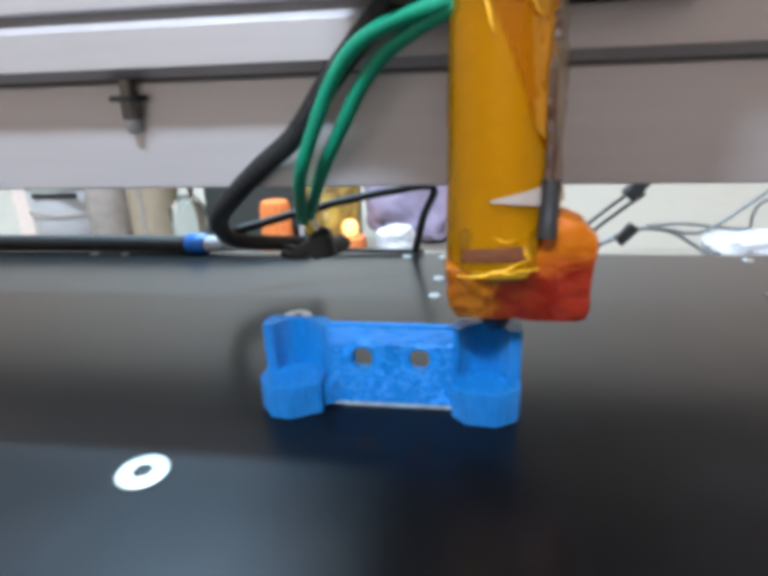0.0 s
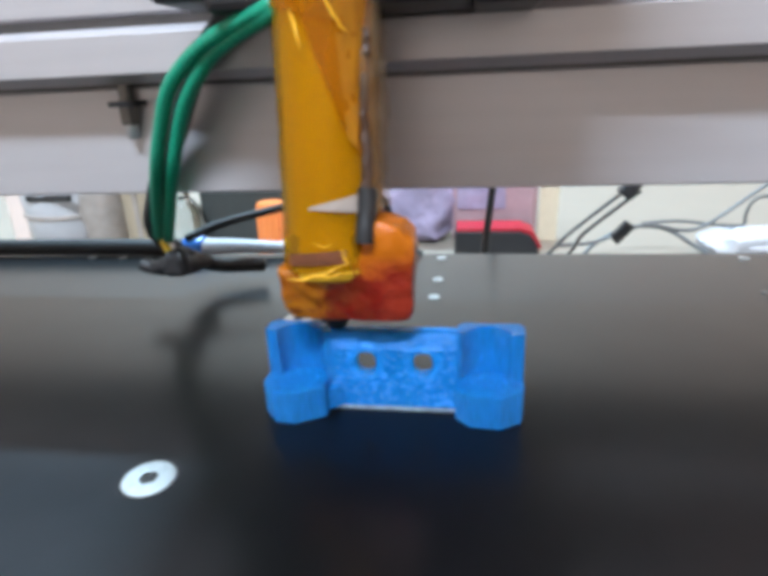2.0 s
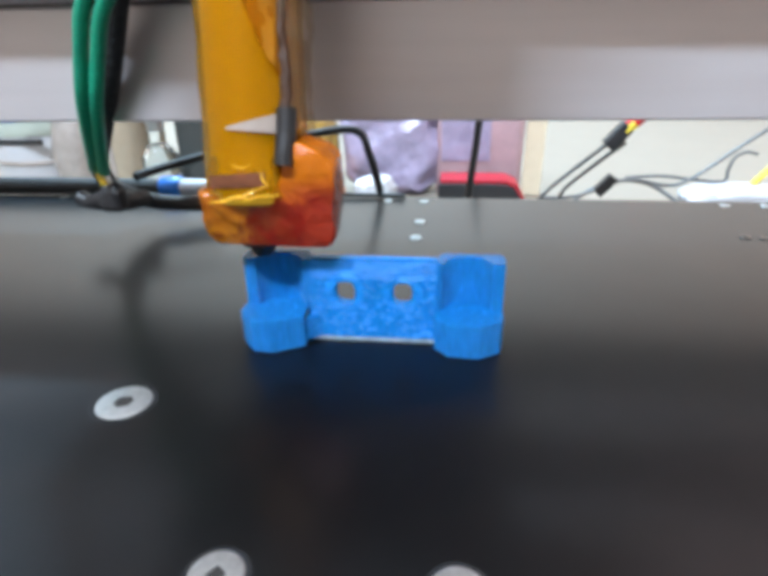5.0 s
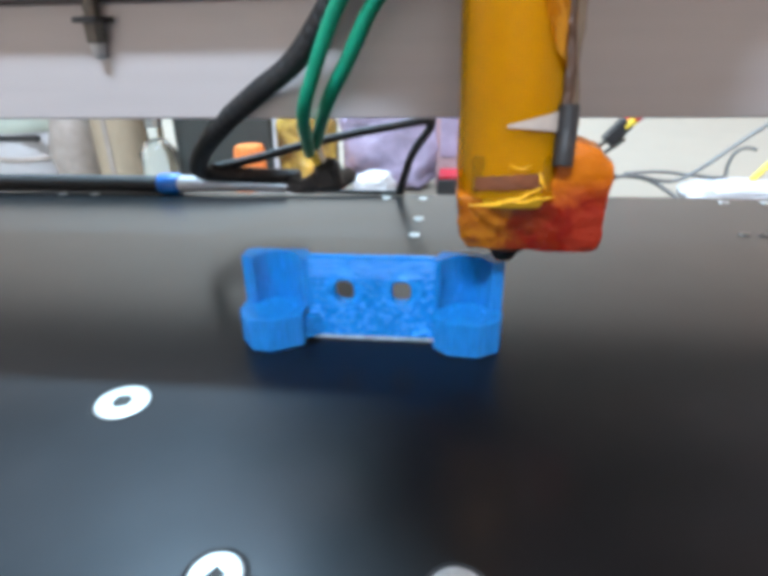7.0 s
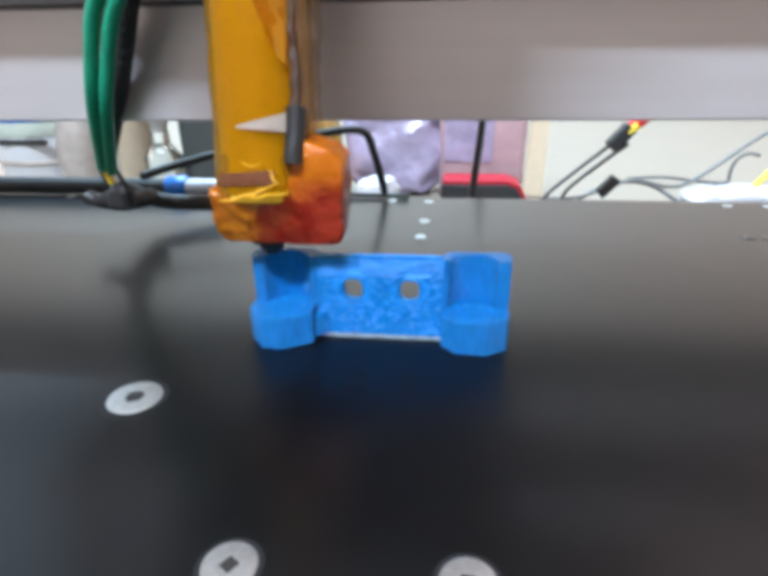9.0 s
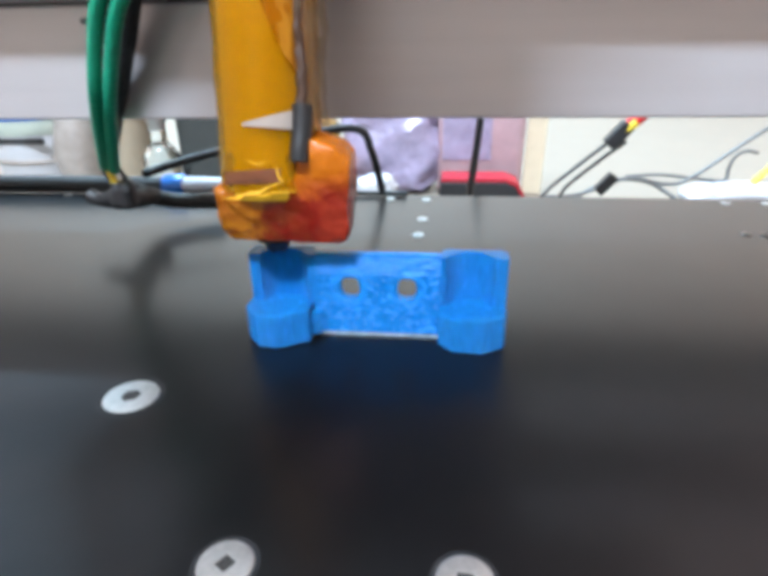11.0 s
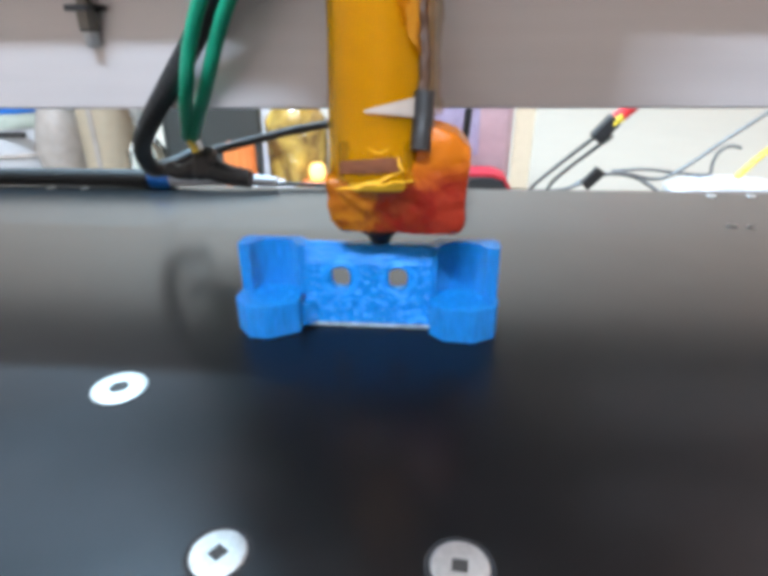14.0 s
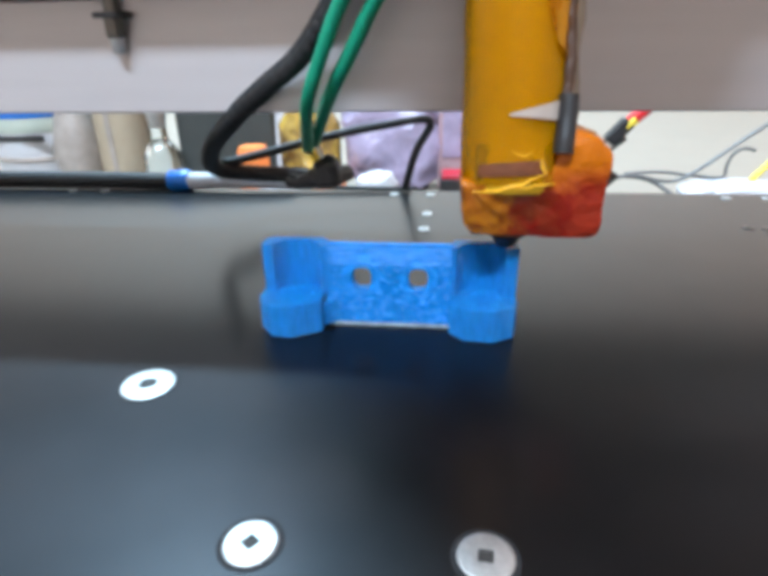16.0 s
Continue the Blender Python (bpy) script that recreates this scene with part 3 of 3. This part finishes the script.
# raised folds; their bright colour stands in for glints on the tape
for k, (points, width) in enumerate((
        (((-150, 22.6), (-112, 23.2), (-92, 23.9), (-62, 25.6)), 0.30),
        (((-100, 23.4), (-78, 23.8), (-52, 24.2)), 0.24),
        (((-68, 27.6), (-66, 26.2), (-60, 25.4)), 0.26),
        (((-98, 28.4), (-86, 27.8), (-76, 28.2)), 0.14),
        (((-112, 59.0), (-106, 56.5), (-103, 54.0)), 0.30),
        (((-84, 60.2), (-76, 59.6), (-64, 56.8), (-58, 56.2)), 0.30))):
    part("tape_crease", crease(points, width, 3.0 + k), TAPE_GLINT, barrel, "raised tape crease, painted bright as glints", True)
part("tape_gap", patch((((-132, 25.0), (-64, 25.4)), ((-130, 26.7), (-64, 27.3))), R + 0.30, 12), CORE_RED, barrel, "dark gap between tape turns", True)
part("nozzle", lathe([(0.9, 14.0), (1.3, 14.1), (2.5, 15.9), (3.3, 16.2), (3.3, 19.0)], 20), NOZZLE, head, "sooty brass nozzle", True)

part("carriage", box(-17, 21, 4, 22, 60.5, 92, 1.2), BLACK, head, "black carriage plate")
# out of view; its width is set by the shade wanted on the bed
part("carriage_upper", box(-22, 48, -6, 22, 92, 165, 2), BLACK, head, "unseen black upper housing")
# added out of view to block the rear lamp from the bed
part("shade_panel", box(-51, 84, 8, 40, 92.6, 172, 2), BLACK, head, "unseen black panel shading the bed")
# added above the view; widens the carriage's shadow on the gantry
part("shade_block", box(31, 44, 0, 22, 70, 92, 1.5), BLACK, head, "unseen black block shading the gantry")
part("side_block", box(21, 31, 6, 22, 60.0, 92, 0.8), BLACK, head, "black bearing block")
part("red_edge", box(12.0, 12.6, 3.3, 4.0, 61, 75), RED, head, "thin red edge")
part("cable_clamp", box(-26, -17, 6, 21, 62.5, 92, 0.8), BLACK, head, "black cable clamp block")

# ---- cables: rigid short pieces that follow the head ----
SHAPES_AT = (15.8, 1.6, -8.3, -19.4)
GREEN_A = (
    ((8.7, 6.0, 59.6), (0.3, 9.0, 57.6), (-6.4, 13.0, 54.5), (-11.3, 16.0, 48.9), (-15.7, 19.0, 41.0), (-20.0, 24.0, 32.6), (-25.7, 42.0, 20.7)),
    ((-5.8, 6.0, 60.4), (-14.0, 9.0, 58.0), (-21.1, 13.0, 54.8), (-27.0, 16.0, 49.9), (-31.6, 19.0, 42.5), (-35.9, 24.0, 33.8), (-45.1, 42.0, 23.1)),
    ((-15.3, 6.0, 61.0), (-23.4, 9.0, 58.7), (-31.2, 13.0, 55.5), (-37.8, 16.0, 50.5), (-42.4, 19.0, 43.1), (-47.6, 24.0, 34.4), (-59.9, 42.0, 18.2)),
    ((-25.3, 6.0, 61.8), (-33.3, 9.0, 59.8), (-42.3, 13.0, 56.9), (-49.9, 16.0, 51.0), (-54.2, 19.0, 43.4), (-59.3, 24.0, 33.5), (-71.8, 42.0, 18.3)))
GREEN_B = (
    ((9.4, 6.0, 59.0), (4.5, 9.0, 57.0), (-1.5, 13.0, 53.6), (-6.1, 16.0, 48.8), (-10.4, 19.0, 42.1), (-15.3, 24.0, 34.8), (-24.0, 42.0, 21.8)),
    ((-5.2, 6.0, 60.1), (-10.8, 9.0, 57.7), (-17.6, 13.0, 54.5), (-22.8, 16.0, 49.1), (-26.8, 19.0, 43.4), (-31.9, 24.0, 35.1), (-43.5, 42.0, 22.9)),
    ((-14.7, 6.0, 60.4), (-21.1, 9.0, 58.2), (-28.4, 13.0, 55.0), (-34.3, 16.0, 49.5), (-38.7, 19.0, 43.4), (-44.2, 24.0, 34.3), (-57.6, 42.0, 17.4)),
    ((-24.8, 6.0, 60.4), (-32.3, 9.0, 58.7), (-40.0, 13.0, 55.3), (-46.8, 16.0, 50.1), (-51.4, 19.0, 42.4), (-57.0, 24.0, 32.4), (-69.9, 42.0, 17.5)))
SLEEVE = (
    ((-0.8, 18.0, 61.4), (-6.7, 21.0, 56.3), (-13.3, 24.0, 49.6), (-20.8, 27.0, 40.8), (-28.9, 29.0, 34.7), (-37.7, 34.0, 27.9), (-46.6, 44.0, 20.2), (-48.2, 52.0, 13.7), (-41.6, 58.0, 10.8), (-28.8, 62.0, 9.5)),
    ((-15.0, 18.0, 61.6), (-20.8, 21.0, 56.7), (-27.7, 24.0, 50.6), (-34.9, 27.0, 41.8), (-41.2, 29.0, 34.7), (-48.6, 34.0, 27.6), (-57.0, 44.0, 20.1), (-59.6, 52.0, 13.4), (-57.4, 58.0, 12.7), (-53.5, 62.0, 14.3)),
    ((-24.8, 18.0, 62.7), (-30.9, 21.0, 58.0), (-37.3, 24.0, 52.0), (-43.2, 27.0, 43.3), (-48.7, 29.0, 35.6), (-55.0, 34.0, 27.5), (-62.1, 44.0, 18.9), (-60.4, 52.0, 10.7), (-54.2, 58.0, 5.7), (-43.3, 62.0, 4.5)),
    ((-35.7, 18.0, 65.0), (-42.5, 21.0, 60.4), (-47.5, 24.0, 54.2), (-51.7, 27.0, 46.3), (-55.3, 29.0, 38.5), (-61.8, 34.0, 29.6), (-71.8, 44.0, 18.0), (-74.3, 52.0, 10.5), (-67.0, 58.0, 5.9), (-54.7, 62.0, 4.3)))
TAIL = (
    ((-47.5, 54.0, 14.9), (-39.0, 60.0, 16.5), (-24.9, 68.0, 19.0), (-9.7, 74.0, 21.1), (1.3, 80.0, 21.0), (-1.6, 81.0, 12.6), (-4.4, 83.0, 1.4)),
    ((-48.7, 54.0, 16.1), (-45.5, 60.0, 16.4), (-35.6, 68.0, 18.0), (-24.6, 74.0, 19.7), (-11.0, 80.0, 20.0), (-8.1, 81.0, 12.3), (-8.0, 83.0, 1.1)),
    ((-59.4, 54.0, 14.1), (-53.6, 60.0, 16.1), (-43.8, 68.0, 17.5), (-31.2, 74.0, 19.2), (-15.3, 80.0, 19.6), (-10.7, 81.0, 12.8), (-9.1, 83.0, 1.5)),
    ((-69.3, 54.0, 13.3), (-63.7, 60.0, 14.4), (-52.5, 68.0, 16.5), (-34.0, 74.0, 19.3), (-15.7, 80.0, 21.0), (-11.8, 81.0, 13.9), (-9.1, 83.0, 2.6)))


def ease(f):
    f = min(1, max(0, f))
    return f * f * (3 - 2 * f)


def sag(shapes, hx):
    """The cable's line for a place of the head, between its four known hangs."""
    ends = (0, 2, 3)
    base = [math.prod((hx - SHAPES_AT[b]) / (SHAPES_AT[a] - SHAPES_AT[b]) for b in ends if b != a) for a in ends]
    mid = [math.prod((SHAPES_AT[1] - SHAPES_AT[b]) / (SHAPES_AT[a] - SHAPES_AT[b]) for b in ends if b != a) for a in ends]
    lift = ease((hx - SHAPES_AT[2]) / (SHAPES_AT[1] - SHAPES_AT[2])) if hx < SHAPES_AT[1] else ease((SHAPES_AT[0] - hx) / (SHAPES_AT[0] - SHAPES_AT[1]))
    line = []
    for column in zip(*shapes):
        p = [Vector(q) for q in column]
        line.append(sum((w * p[k] for w, k in zip(base, ends)), Vector()) + lift * (p[1] - sum((w * p[k] for w, k in zip(mid, ends)), Vector())))
    return line


MOVING = []


def moving_cable(name, label, category, shapes, radius, count, material, piece):
    cable = thing(name, label, category)
    longest = [0.0] * count
    for hx in (20, 10, 0, -10, -20):
        line = smooth_line(sag(shapes, hx), count)
        for i in range(count):
            longest[i] = max(longest[i], (line[i + 1] - line[i]).length)
    pieces = []
    for i in range(count):
        half = longest[i] / 2
        cap = [(radius * math.sin(radians(a)), -half - radius * 0.6 * math.cos(radians(a))) for a in (0, 30, 60, 90)]
        profile = cap + [(r, -z) for r, z in reversed(cap)]
        profile[0], profile[-1] = (0, profile[0][1]), (0, profile[-1][1])
        pieces.append(part(piece, lathe(profile, 12), material, cable, "", True))
    MOVING.append((pieces, shapes, count))
    return cable


moving_cable("green_wire", "green insulated wire looping from the carriage", "wire", GREEN_A, 1.28, 44, GREEN, "wire_piece")
moving_cable("green_wire", "green insulated wire beside its twin loop", "wire", GREEN_B, 1.28, 44, GREEN, "wire_piece")
moving_cable("braided_cable", "black braided cable sleeve looping over the bed", "cable", SLEEVE, 2.1, 46, SLEEVE_BLACK, "sleeve_piece")
moving_cable("thin_cable", "thin black cable bent down behind the bed", "cable", TAIL, 1.15, 36, SLEEVE_BLACK, "cable_piece")

# the joint where the wires meet
joint = thing("wire_joint", "black crimped wire joint with bare ends", "connector")
part("crimp_body", rumple(box(-0.5, 6.0, -2.4, 2.4, -10.0, -3.0, 1.8, None, 3), 1.1, 3), BLACK, joint)
part("prong", rumple(tube([(-6.5, -0.3, -8.4), (-4.0, 0, -9.0), (-1, 0, -8.4), (2, 0, -7.0)], 1.9, 10, 16, None, lambda f: 0.8 + 0.4 * f), 0.4, 2.4), BLACK, joint, "", True)
part("bare_end", tube([(0.9, 0, 0.8), (1.8, 0, -2.0), (3.0, 0, -4.6)], 0.6, 8, 8), STEEL, joint, "bare tinned end", True)
part("yellow_end", tube([(-1.1, 0, 1.0), (-0.4, 0, -1.6), (1.2, 0, -4.4)], 0.85, 8, 8), YELLOW_WIRE, joint, "yellow insulated end", True)
stub = part("cable_stub", rumple(tube([(0, 0, 0), (3, 0.2, -0.6), (6.5, 0, -1.2), (10, 0.3, -1.4)], 2.2, 12, 18, None, lambda f: 1.15 - 0.2 * f), 0.3, 2.5), SLEEVE_BLACK, joint, "short black braided stub", True)

rear = thing("rear_cable", "black cable bundle along the bed's rear edge", "cable")
part("sleeve", tube([(-200, 83.5, 3.0), (-150, 83, 3.0), (-110, 83.5, 2.9), (-76, 83.5, 2.8)], 2.7, 12, 40), SLEEVE_BLACK, rear, "", True)
part("tie", rumple(lathe([(2.9, -3.2), (3.3, -2.4), (3.3, 2.6), (2.8, 3.4)], 16), 0.3, 2.5), BLUE_TAPE, rear, "blue tape tie", True).matrix_basis = at(-74, 83.5, 3.1, 0, 90, 0)
part("grey_run", tube([(-72, 83.5, 2.9), (-60, 83.6, 3.1), (-48, 83.8, 2.6), (-38, 84, 2.0)], 2.7, 12, 24, None, lambda f: 1.0 - 0.45 * f), GREY_SLEEVE, rear, "pale grey sleeve", True)
part("thin_run", tube([(-40, 84, 1.4), (-20, 84.2, 1.0), (-2, 84.3, 0.8)], 0.7, 8, 20), SLEEVE_BLACK, rear, "", True)

# ---- things on the table behind ----
tub = thing("plastic_tub", "white plastic tub with a grey band and blue lid", "tub", at(-252, 268, TABLE_Z))
part("body", lathe([(27, 0), (28, 1), (31, 38), (29, 38), (26, 3)], 32), WHITE, tub, "", True)
part("groove_ring", lathe([(30.2, 21), (30.9, 21.6), (30.9, 23), (30.4, 23.6)], 32), GREYBROWN, tub, "grey groove", True)
part("band", lathe([(31.2, 38), (31.6, 38.5), (31.6, 47), (30, 47)], 32), GREEN_GREY, tub, "grey-green band", True)
part("lid", lathe([(32, 47), (32.5, 48), (32.5, 55), (31, 56), (0, 56)], 32), BLUE_TAPE, tub, "blue lid", True)
part("slot_mark", box(-10, 20, -31.2, -28, 33.5, 37, 0.5), BLACK, tub, "black slot")
pale = thing("pale_card", "pale pink card strip leaning on the tub", "card", at(-292, 262, TABLE_Z, -8, -7))
part("sheet", box(-6, 6, -0.6, 0.6, 0, 66, 0.2), PALE_PINK, pale)
tan = thing("tan_card", "tan card strip beside the pink packet", "card", at(60, 262, TABLE_Z + 0.3, -5, 2))
part("sheet", box(-6, 5, -0.7, 0.7, 0, 62, 0.2), TAN_CARD, tan)
figure = thing("resin_lump", "mottled grey-brown cast resin lump", "lump", at(-222, 256, TABLE_Z))
part("body", rumple(lathe([(13, 0), (15, 2), (13.5, 14), (16, 26), (13, 40), (9, 52), (0, 55)], 22), 2.5, 12), GREYBROWN, figure, "", True)
can = thing("card_tube", "beige cardboard tube standing on the table", "tube", at(-194, 262, TABLE_Z))
part("body", lathe([(16, 0), (16.3, 1), (16.3, 62), (14.6, 62), (14.6, 4)], 28), BEIGE, can, "", True)
part("seam", box(-1.5, 1.5, -16.8, -15.9, 1, 61), GREYBROWN, can, "darker seam")
bottle = thing("glass_bottle", "small clear glass bottle with a metal stopper", "bottle", at(-165, 250, TABLE_Z))
part("body", lathe([(9, 0), (11, 1.5), (11, 25), (7, 31), (5, 33), (5, 44), (6, 45), (6, 47)], 24), CLEAR, bottle, "", True)
part("stopper", lathe([(4.6, 40), (5.2, 48), (6.5, 48.2), (6.5, 56), (5.5, 57)], 20), STEEL, bottle, "bright metal stopper", True)
crate = thing("dark_box", "charcoal coloured box standing on the table", "box", at(-128, 275, TABLE_Z))
part("body", box(-31, 31, -14, 16, 0, 70, 2), CHARCOAL, crate)
part("lid", box(-31.6, 31.6, -14.6, 16.6, 60, 71, 1.5), CHARCOAL, crate)
card = thing("white_card", "white card leaning upright on the table", "card", at(-94, 262, TABLE_Z, -6))
part("sheet", box(-5, 6, -0.6, 0.6, 0, 62, 0.2), WHITE, card)
orange = thing("orange_knob", "orange ridged plastic knob", "knob", at(-104, 240, TABLE_Z))
knob = bmesh.new()
lathe([(8, 0), (9, 1), (8.6, 28), (7.5, 31), (0, 32)], 28, knob)
for v in knob.verts:
    a = math.atan2(v.co.y, v.co.x)
    s = 1 + 0.05 * math.cos(a * 14)
    v.co.x *= s; v.co.y *= s
part("grip", knob, ORANGE, orange, "", True)
part("base", lathe([(10.5, 0), (10.5, 4), (9, 5)], 24), ORANGE, orange, "", True)
jar = thing("ochre_jar", "ochre translucent plastic jar with a ribbed cap", "jar", at(-76, 268, TABLE_Z))
part("body", lathe([(17, 0), (19, 2), (19, 40), (14, 47), (13, 49)], 28), OCHRE, jar, "", True)
part("cap", lathe([(15, 49), (15.4, 50), (15, 62), (14, 63)], 28), OCHRE, jar, "", True)
lamp = thing("amber_lamp", "small lit amber bulb in an orange socket", "lamp", at(-60, 246, TABLE_Z))
part("bulb", lathe([(0, 18.5), (3.5, 17.4), (5.0, 14), (4.4, 10.5), (3.2, 8.5)], 20), BULB, lamp, "lit amber bulb", True)
part("socket", lathe([(9.5, 0), (10, 1.5), (9, 8), (5, 9)], 24), ORANGE, lamp, "orange socket", True)


def lump(name, label, category, m, rx, ry, rz, material, amount, size, seed):
    """A crumpled bag or roll: a rounded form pushed into folds, flat where it rests."""
    t = thing(name, label, category, m)
    bm = bmesh.new()
    bmesh.ops.create_icosphere(bm, subdivisions=4, radius=1, matrix=Matrix.Identity(4))
    for v in bm.verts:
        c = v.co
        e = 0.55
        v.co = Vector((math.copysign(abs(c.x) ** e, c.x) * rx, math.copysign(abs(c.y) ** e, c.y) * ry, math.copysign(abs(c.z) ** e, c.z) * rz + rz))
    rumple(bm, amount, size, seed)
    rumple(bm, amount * 0.4, size * 0.35, seed + 4)
    for v in bm.verts:
        v.co.z = max(0, v.co.z)
    part("body", bm, material, t, "", True)
    return t


lump("plastic_bag", "crumpled lilac plastic bag", "bag", at(-24, 270, TABLE_Z), 30, 16, 27, LILAC, 5, 14, 1.0)
lump("tissue_ball", "crumpled ball of white tissue", "tissue", at(-31, 236, TABLE_Z), 11, 7, 8, WHITE, 3, 6, 3.0)
lump("paper_scrap", "crumpled scrap of white paper", "paper", at(-86, 232, TABLE_Z), 15, 6, 5, WHITE, 2.5, 6, 5.0)
roll = thing("pink_packet", "dusty pink packet with rounded ends", "packet", at(28, 268, TABLE_Z))
part("body", rumple(box(-25, 25, -13, 13, 0, 58, 5, None, 3), 0.8, 14, 6.0), PINK, roll, "", True)
part("label_panel", box(-22, 6, -13.9, -13.4, 22, 50, 0.2), LILAC, roll, "lilac printed panel")
case = thing("black_case", "black case with a red top edge", "case", at(27, 238, TABLE_Z))
part("body", prism([(-22, 0), (24, 0), (24, 6), (19, 13), (14, 15), (-22, 15)], -9, 9, "y", 1.0), BLACK, case)
part("red_edge", prism([(-21, 15), (14, 15), (19.5, 13), (24.5, 5), (26, 5.5), (21, 14.5), (14.5, 17), (-21, 17)], -9, 9, "y", 0.3), RED, case, "red edging")

post = thing("black_strap", "thin black strap hanging behind the bed", "strap")
part("strap", tube([(18, 150, -30), (19.5, 150, -12), (21.5, 150, 8), (23, 150, 30)], 1.5, 8, 16), BLACK, post, "", True)
part("foot", lathe([(3, TABLE_Z), (3, TABLE_Z + 3), (1.6, -29)], 12), BLACK, post, "", True).matrix_basis = at(18, 150, 0)

plug = thing("red_plug", "red and black plug with grey leads", "plug")
part("housing", box(-3, 3, -3, 3, -6, 6, 1), BLACK, plug, "black housing").matrix_basis = at(83, 180, 2, 0, 40, 0)
part("sleeve", lathe([(2.6, 0), (2.8, 1), (2.4, 16)], 14), RED_WIRE, plug, "red sleeve", True).matrix_basis = at(87, 180, 6, 0, 48, 0)
part("lower_clip", rumple(box(-2.6, 2.6, -2.2, 2.2, -5.5, 5.5, 0.9), 0.7, 3.0), BLACK, plug, "black clip on the leads").matrix_basis = at(87.6, 205.0, -25.9, 0, 42, 0)
part("tip", lathe([(2.2, 0), (2.2, 5)], 12), YELLOW_WIRE, plug, "yellow band", True).matrix_basis = at(85.5, 179, 4, 0, 45, 0)
for dx, dz in ((0, 0), (5.5, -1)):
    part("lead", tube([(81 + dx, 180, 0 + dz), (74 + dx, 190, -10 + dz), (62 + dx * 1.3, 205, -27), (50 + dx * 2.0, 222, TABLE_Z + 1.4), (30, 236, TABLE_Z + 1.4)], 0.95, 8, 24), GREY_WIRE, plug, "grey lead", True)

loose = thing("loose_wires", "tangle of thin grey and yellow wires on the table", "wires")
LOW = TABLE_Z + 1.2
part("wire", tube([(60, 215, LOW + 10), (80, 225, LOW + 9), (105, 232, LOW + 16), (128, 236, LOW + 12), (140, 236, LOW + 16), (165, 240, LOW + 34), (190, 246, LOW + 50)], 1.0, 8, 40), GREY_WIRE, loose, "", True)
part("wire", tube([(74, 228, LOW), (84, 232, LOW + 8), (100, 236, LOW + 14), (118, 236, LOW + 13), (134, 230, LOW + 4), (142, 222, LOW)], 1.1, 8, 40), GREY_WIRE, loose, "", True)
part("wire", tube([(105.7, 236.0, -29.7), (124.4, 237.0, -28.8), (144.0, 240.0, -31.6), (159.1, 242.0, -32.6), (160.1, 242.0, -26.4), (162.2, 242.0, -20.0), (167.8, 243.0, -17.1), (173.5, 243.0, -18.2)], 0.9, 8, 48), GREY_WIRE, loose, "", True)
part("yellow_wire", tube([(172, 238, LOW + 12), (178, 239, LOW + 19), (186, 240, LOW + 27), (200, 240, LOW + 40)], 1.7, 8, 24), YELLOW_WIRE, loose, "yellow wire", True)
part("yellow_tip", tube([(140, 222, LOW), (146, 220, LOW)], 1.4, 8, 4), YELLOW_WIRE, loose, "yellow wire", True)
lump("clear_packet", "crumpled white plastic packet", "packet", at(168, 236, TABLE_Z), 32, 11, 6.5, WHITE, 3, 9, 8.0)


# ---- what moves ----
HEAD_X = ((0, 15.8), (0.5, 4.0), (1, -8.3), (1.5, -19.4), (2, -9.3), (2.5, 3.6), (3, 14.6), (3.3, 18.0), (3.5, 17.1), (4, 5.2), (4.2, 0.7), (5.0, -17.8), (5.2, -17.8),
          (6.3, 6.4), (6.5, 10.8), (7, 19.7), (7.5, 11.3), (8, -0.8), (8.2, -5.7), (8.75, -17.8), (9.3, -17.8), (10.3, 8.6), (10.5, 13.9), (10.65, 13.0), (10.8, 3.5), (11, -16.4), (11.2, -13.0),
          (11.5, -8.8), (12, -8.3), (12.5, -3.3), (13, -3.2), (13.5, 1.5), (14, 1.6), (14.5, 6.4), (15, 7.8), (15.4, 8.8), (15.5, 15.1), (16, 17.8))


def motions():
    walk(head, [(t, at(hx, 1.7, 0)) for t, hx in HEAD_X])
    for pieces, shapes, count in MOVING:
        lines = [(t, smooth_line(sag(shapes, hx), count)) for t, hx in HEAD_X]
        for i, piece in enumerate(pieces):
            rows = []
            for t, line in lines:
                a, b = line[i] * MM, line[i + 1] * MM
                rows.append((t, Matrix.Translation((a + b) / 2) @ (b - a).to_track_quat("Z", "Y").to_matrix().to_4x4()))
            walk(piece, rows)
    rows, turns = [], []
    for t, hx in HEAD_X:
        p, q = sag(GREEN_B, hx)[-1], sag(GREEN_A, hx)[-1]
        f = (hx + 20) / 40
        rows.append((t, Matrix.Translation(((p + q) / 2 + Vector((0, 0.5, 0.4))) * MM) @ pose(0, 0, 0, 0, 10 - 12 * f, -8)))
        turns.append((t, at(3.5, 0, -7.4, 0, 0, 84 * (ease((hx - 8) / 7) + ease((-1 - hx) / 5)))))
    walk(stub, turns)
    walk(joint, rows)


motions()
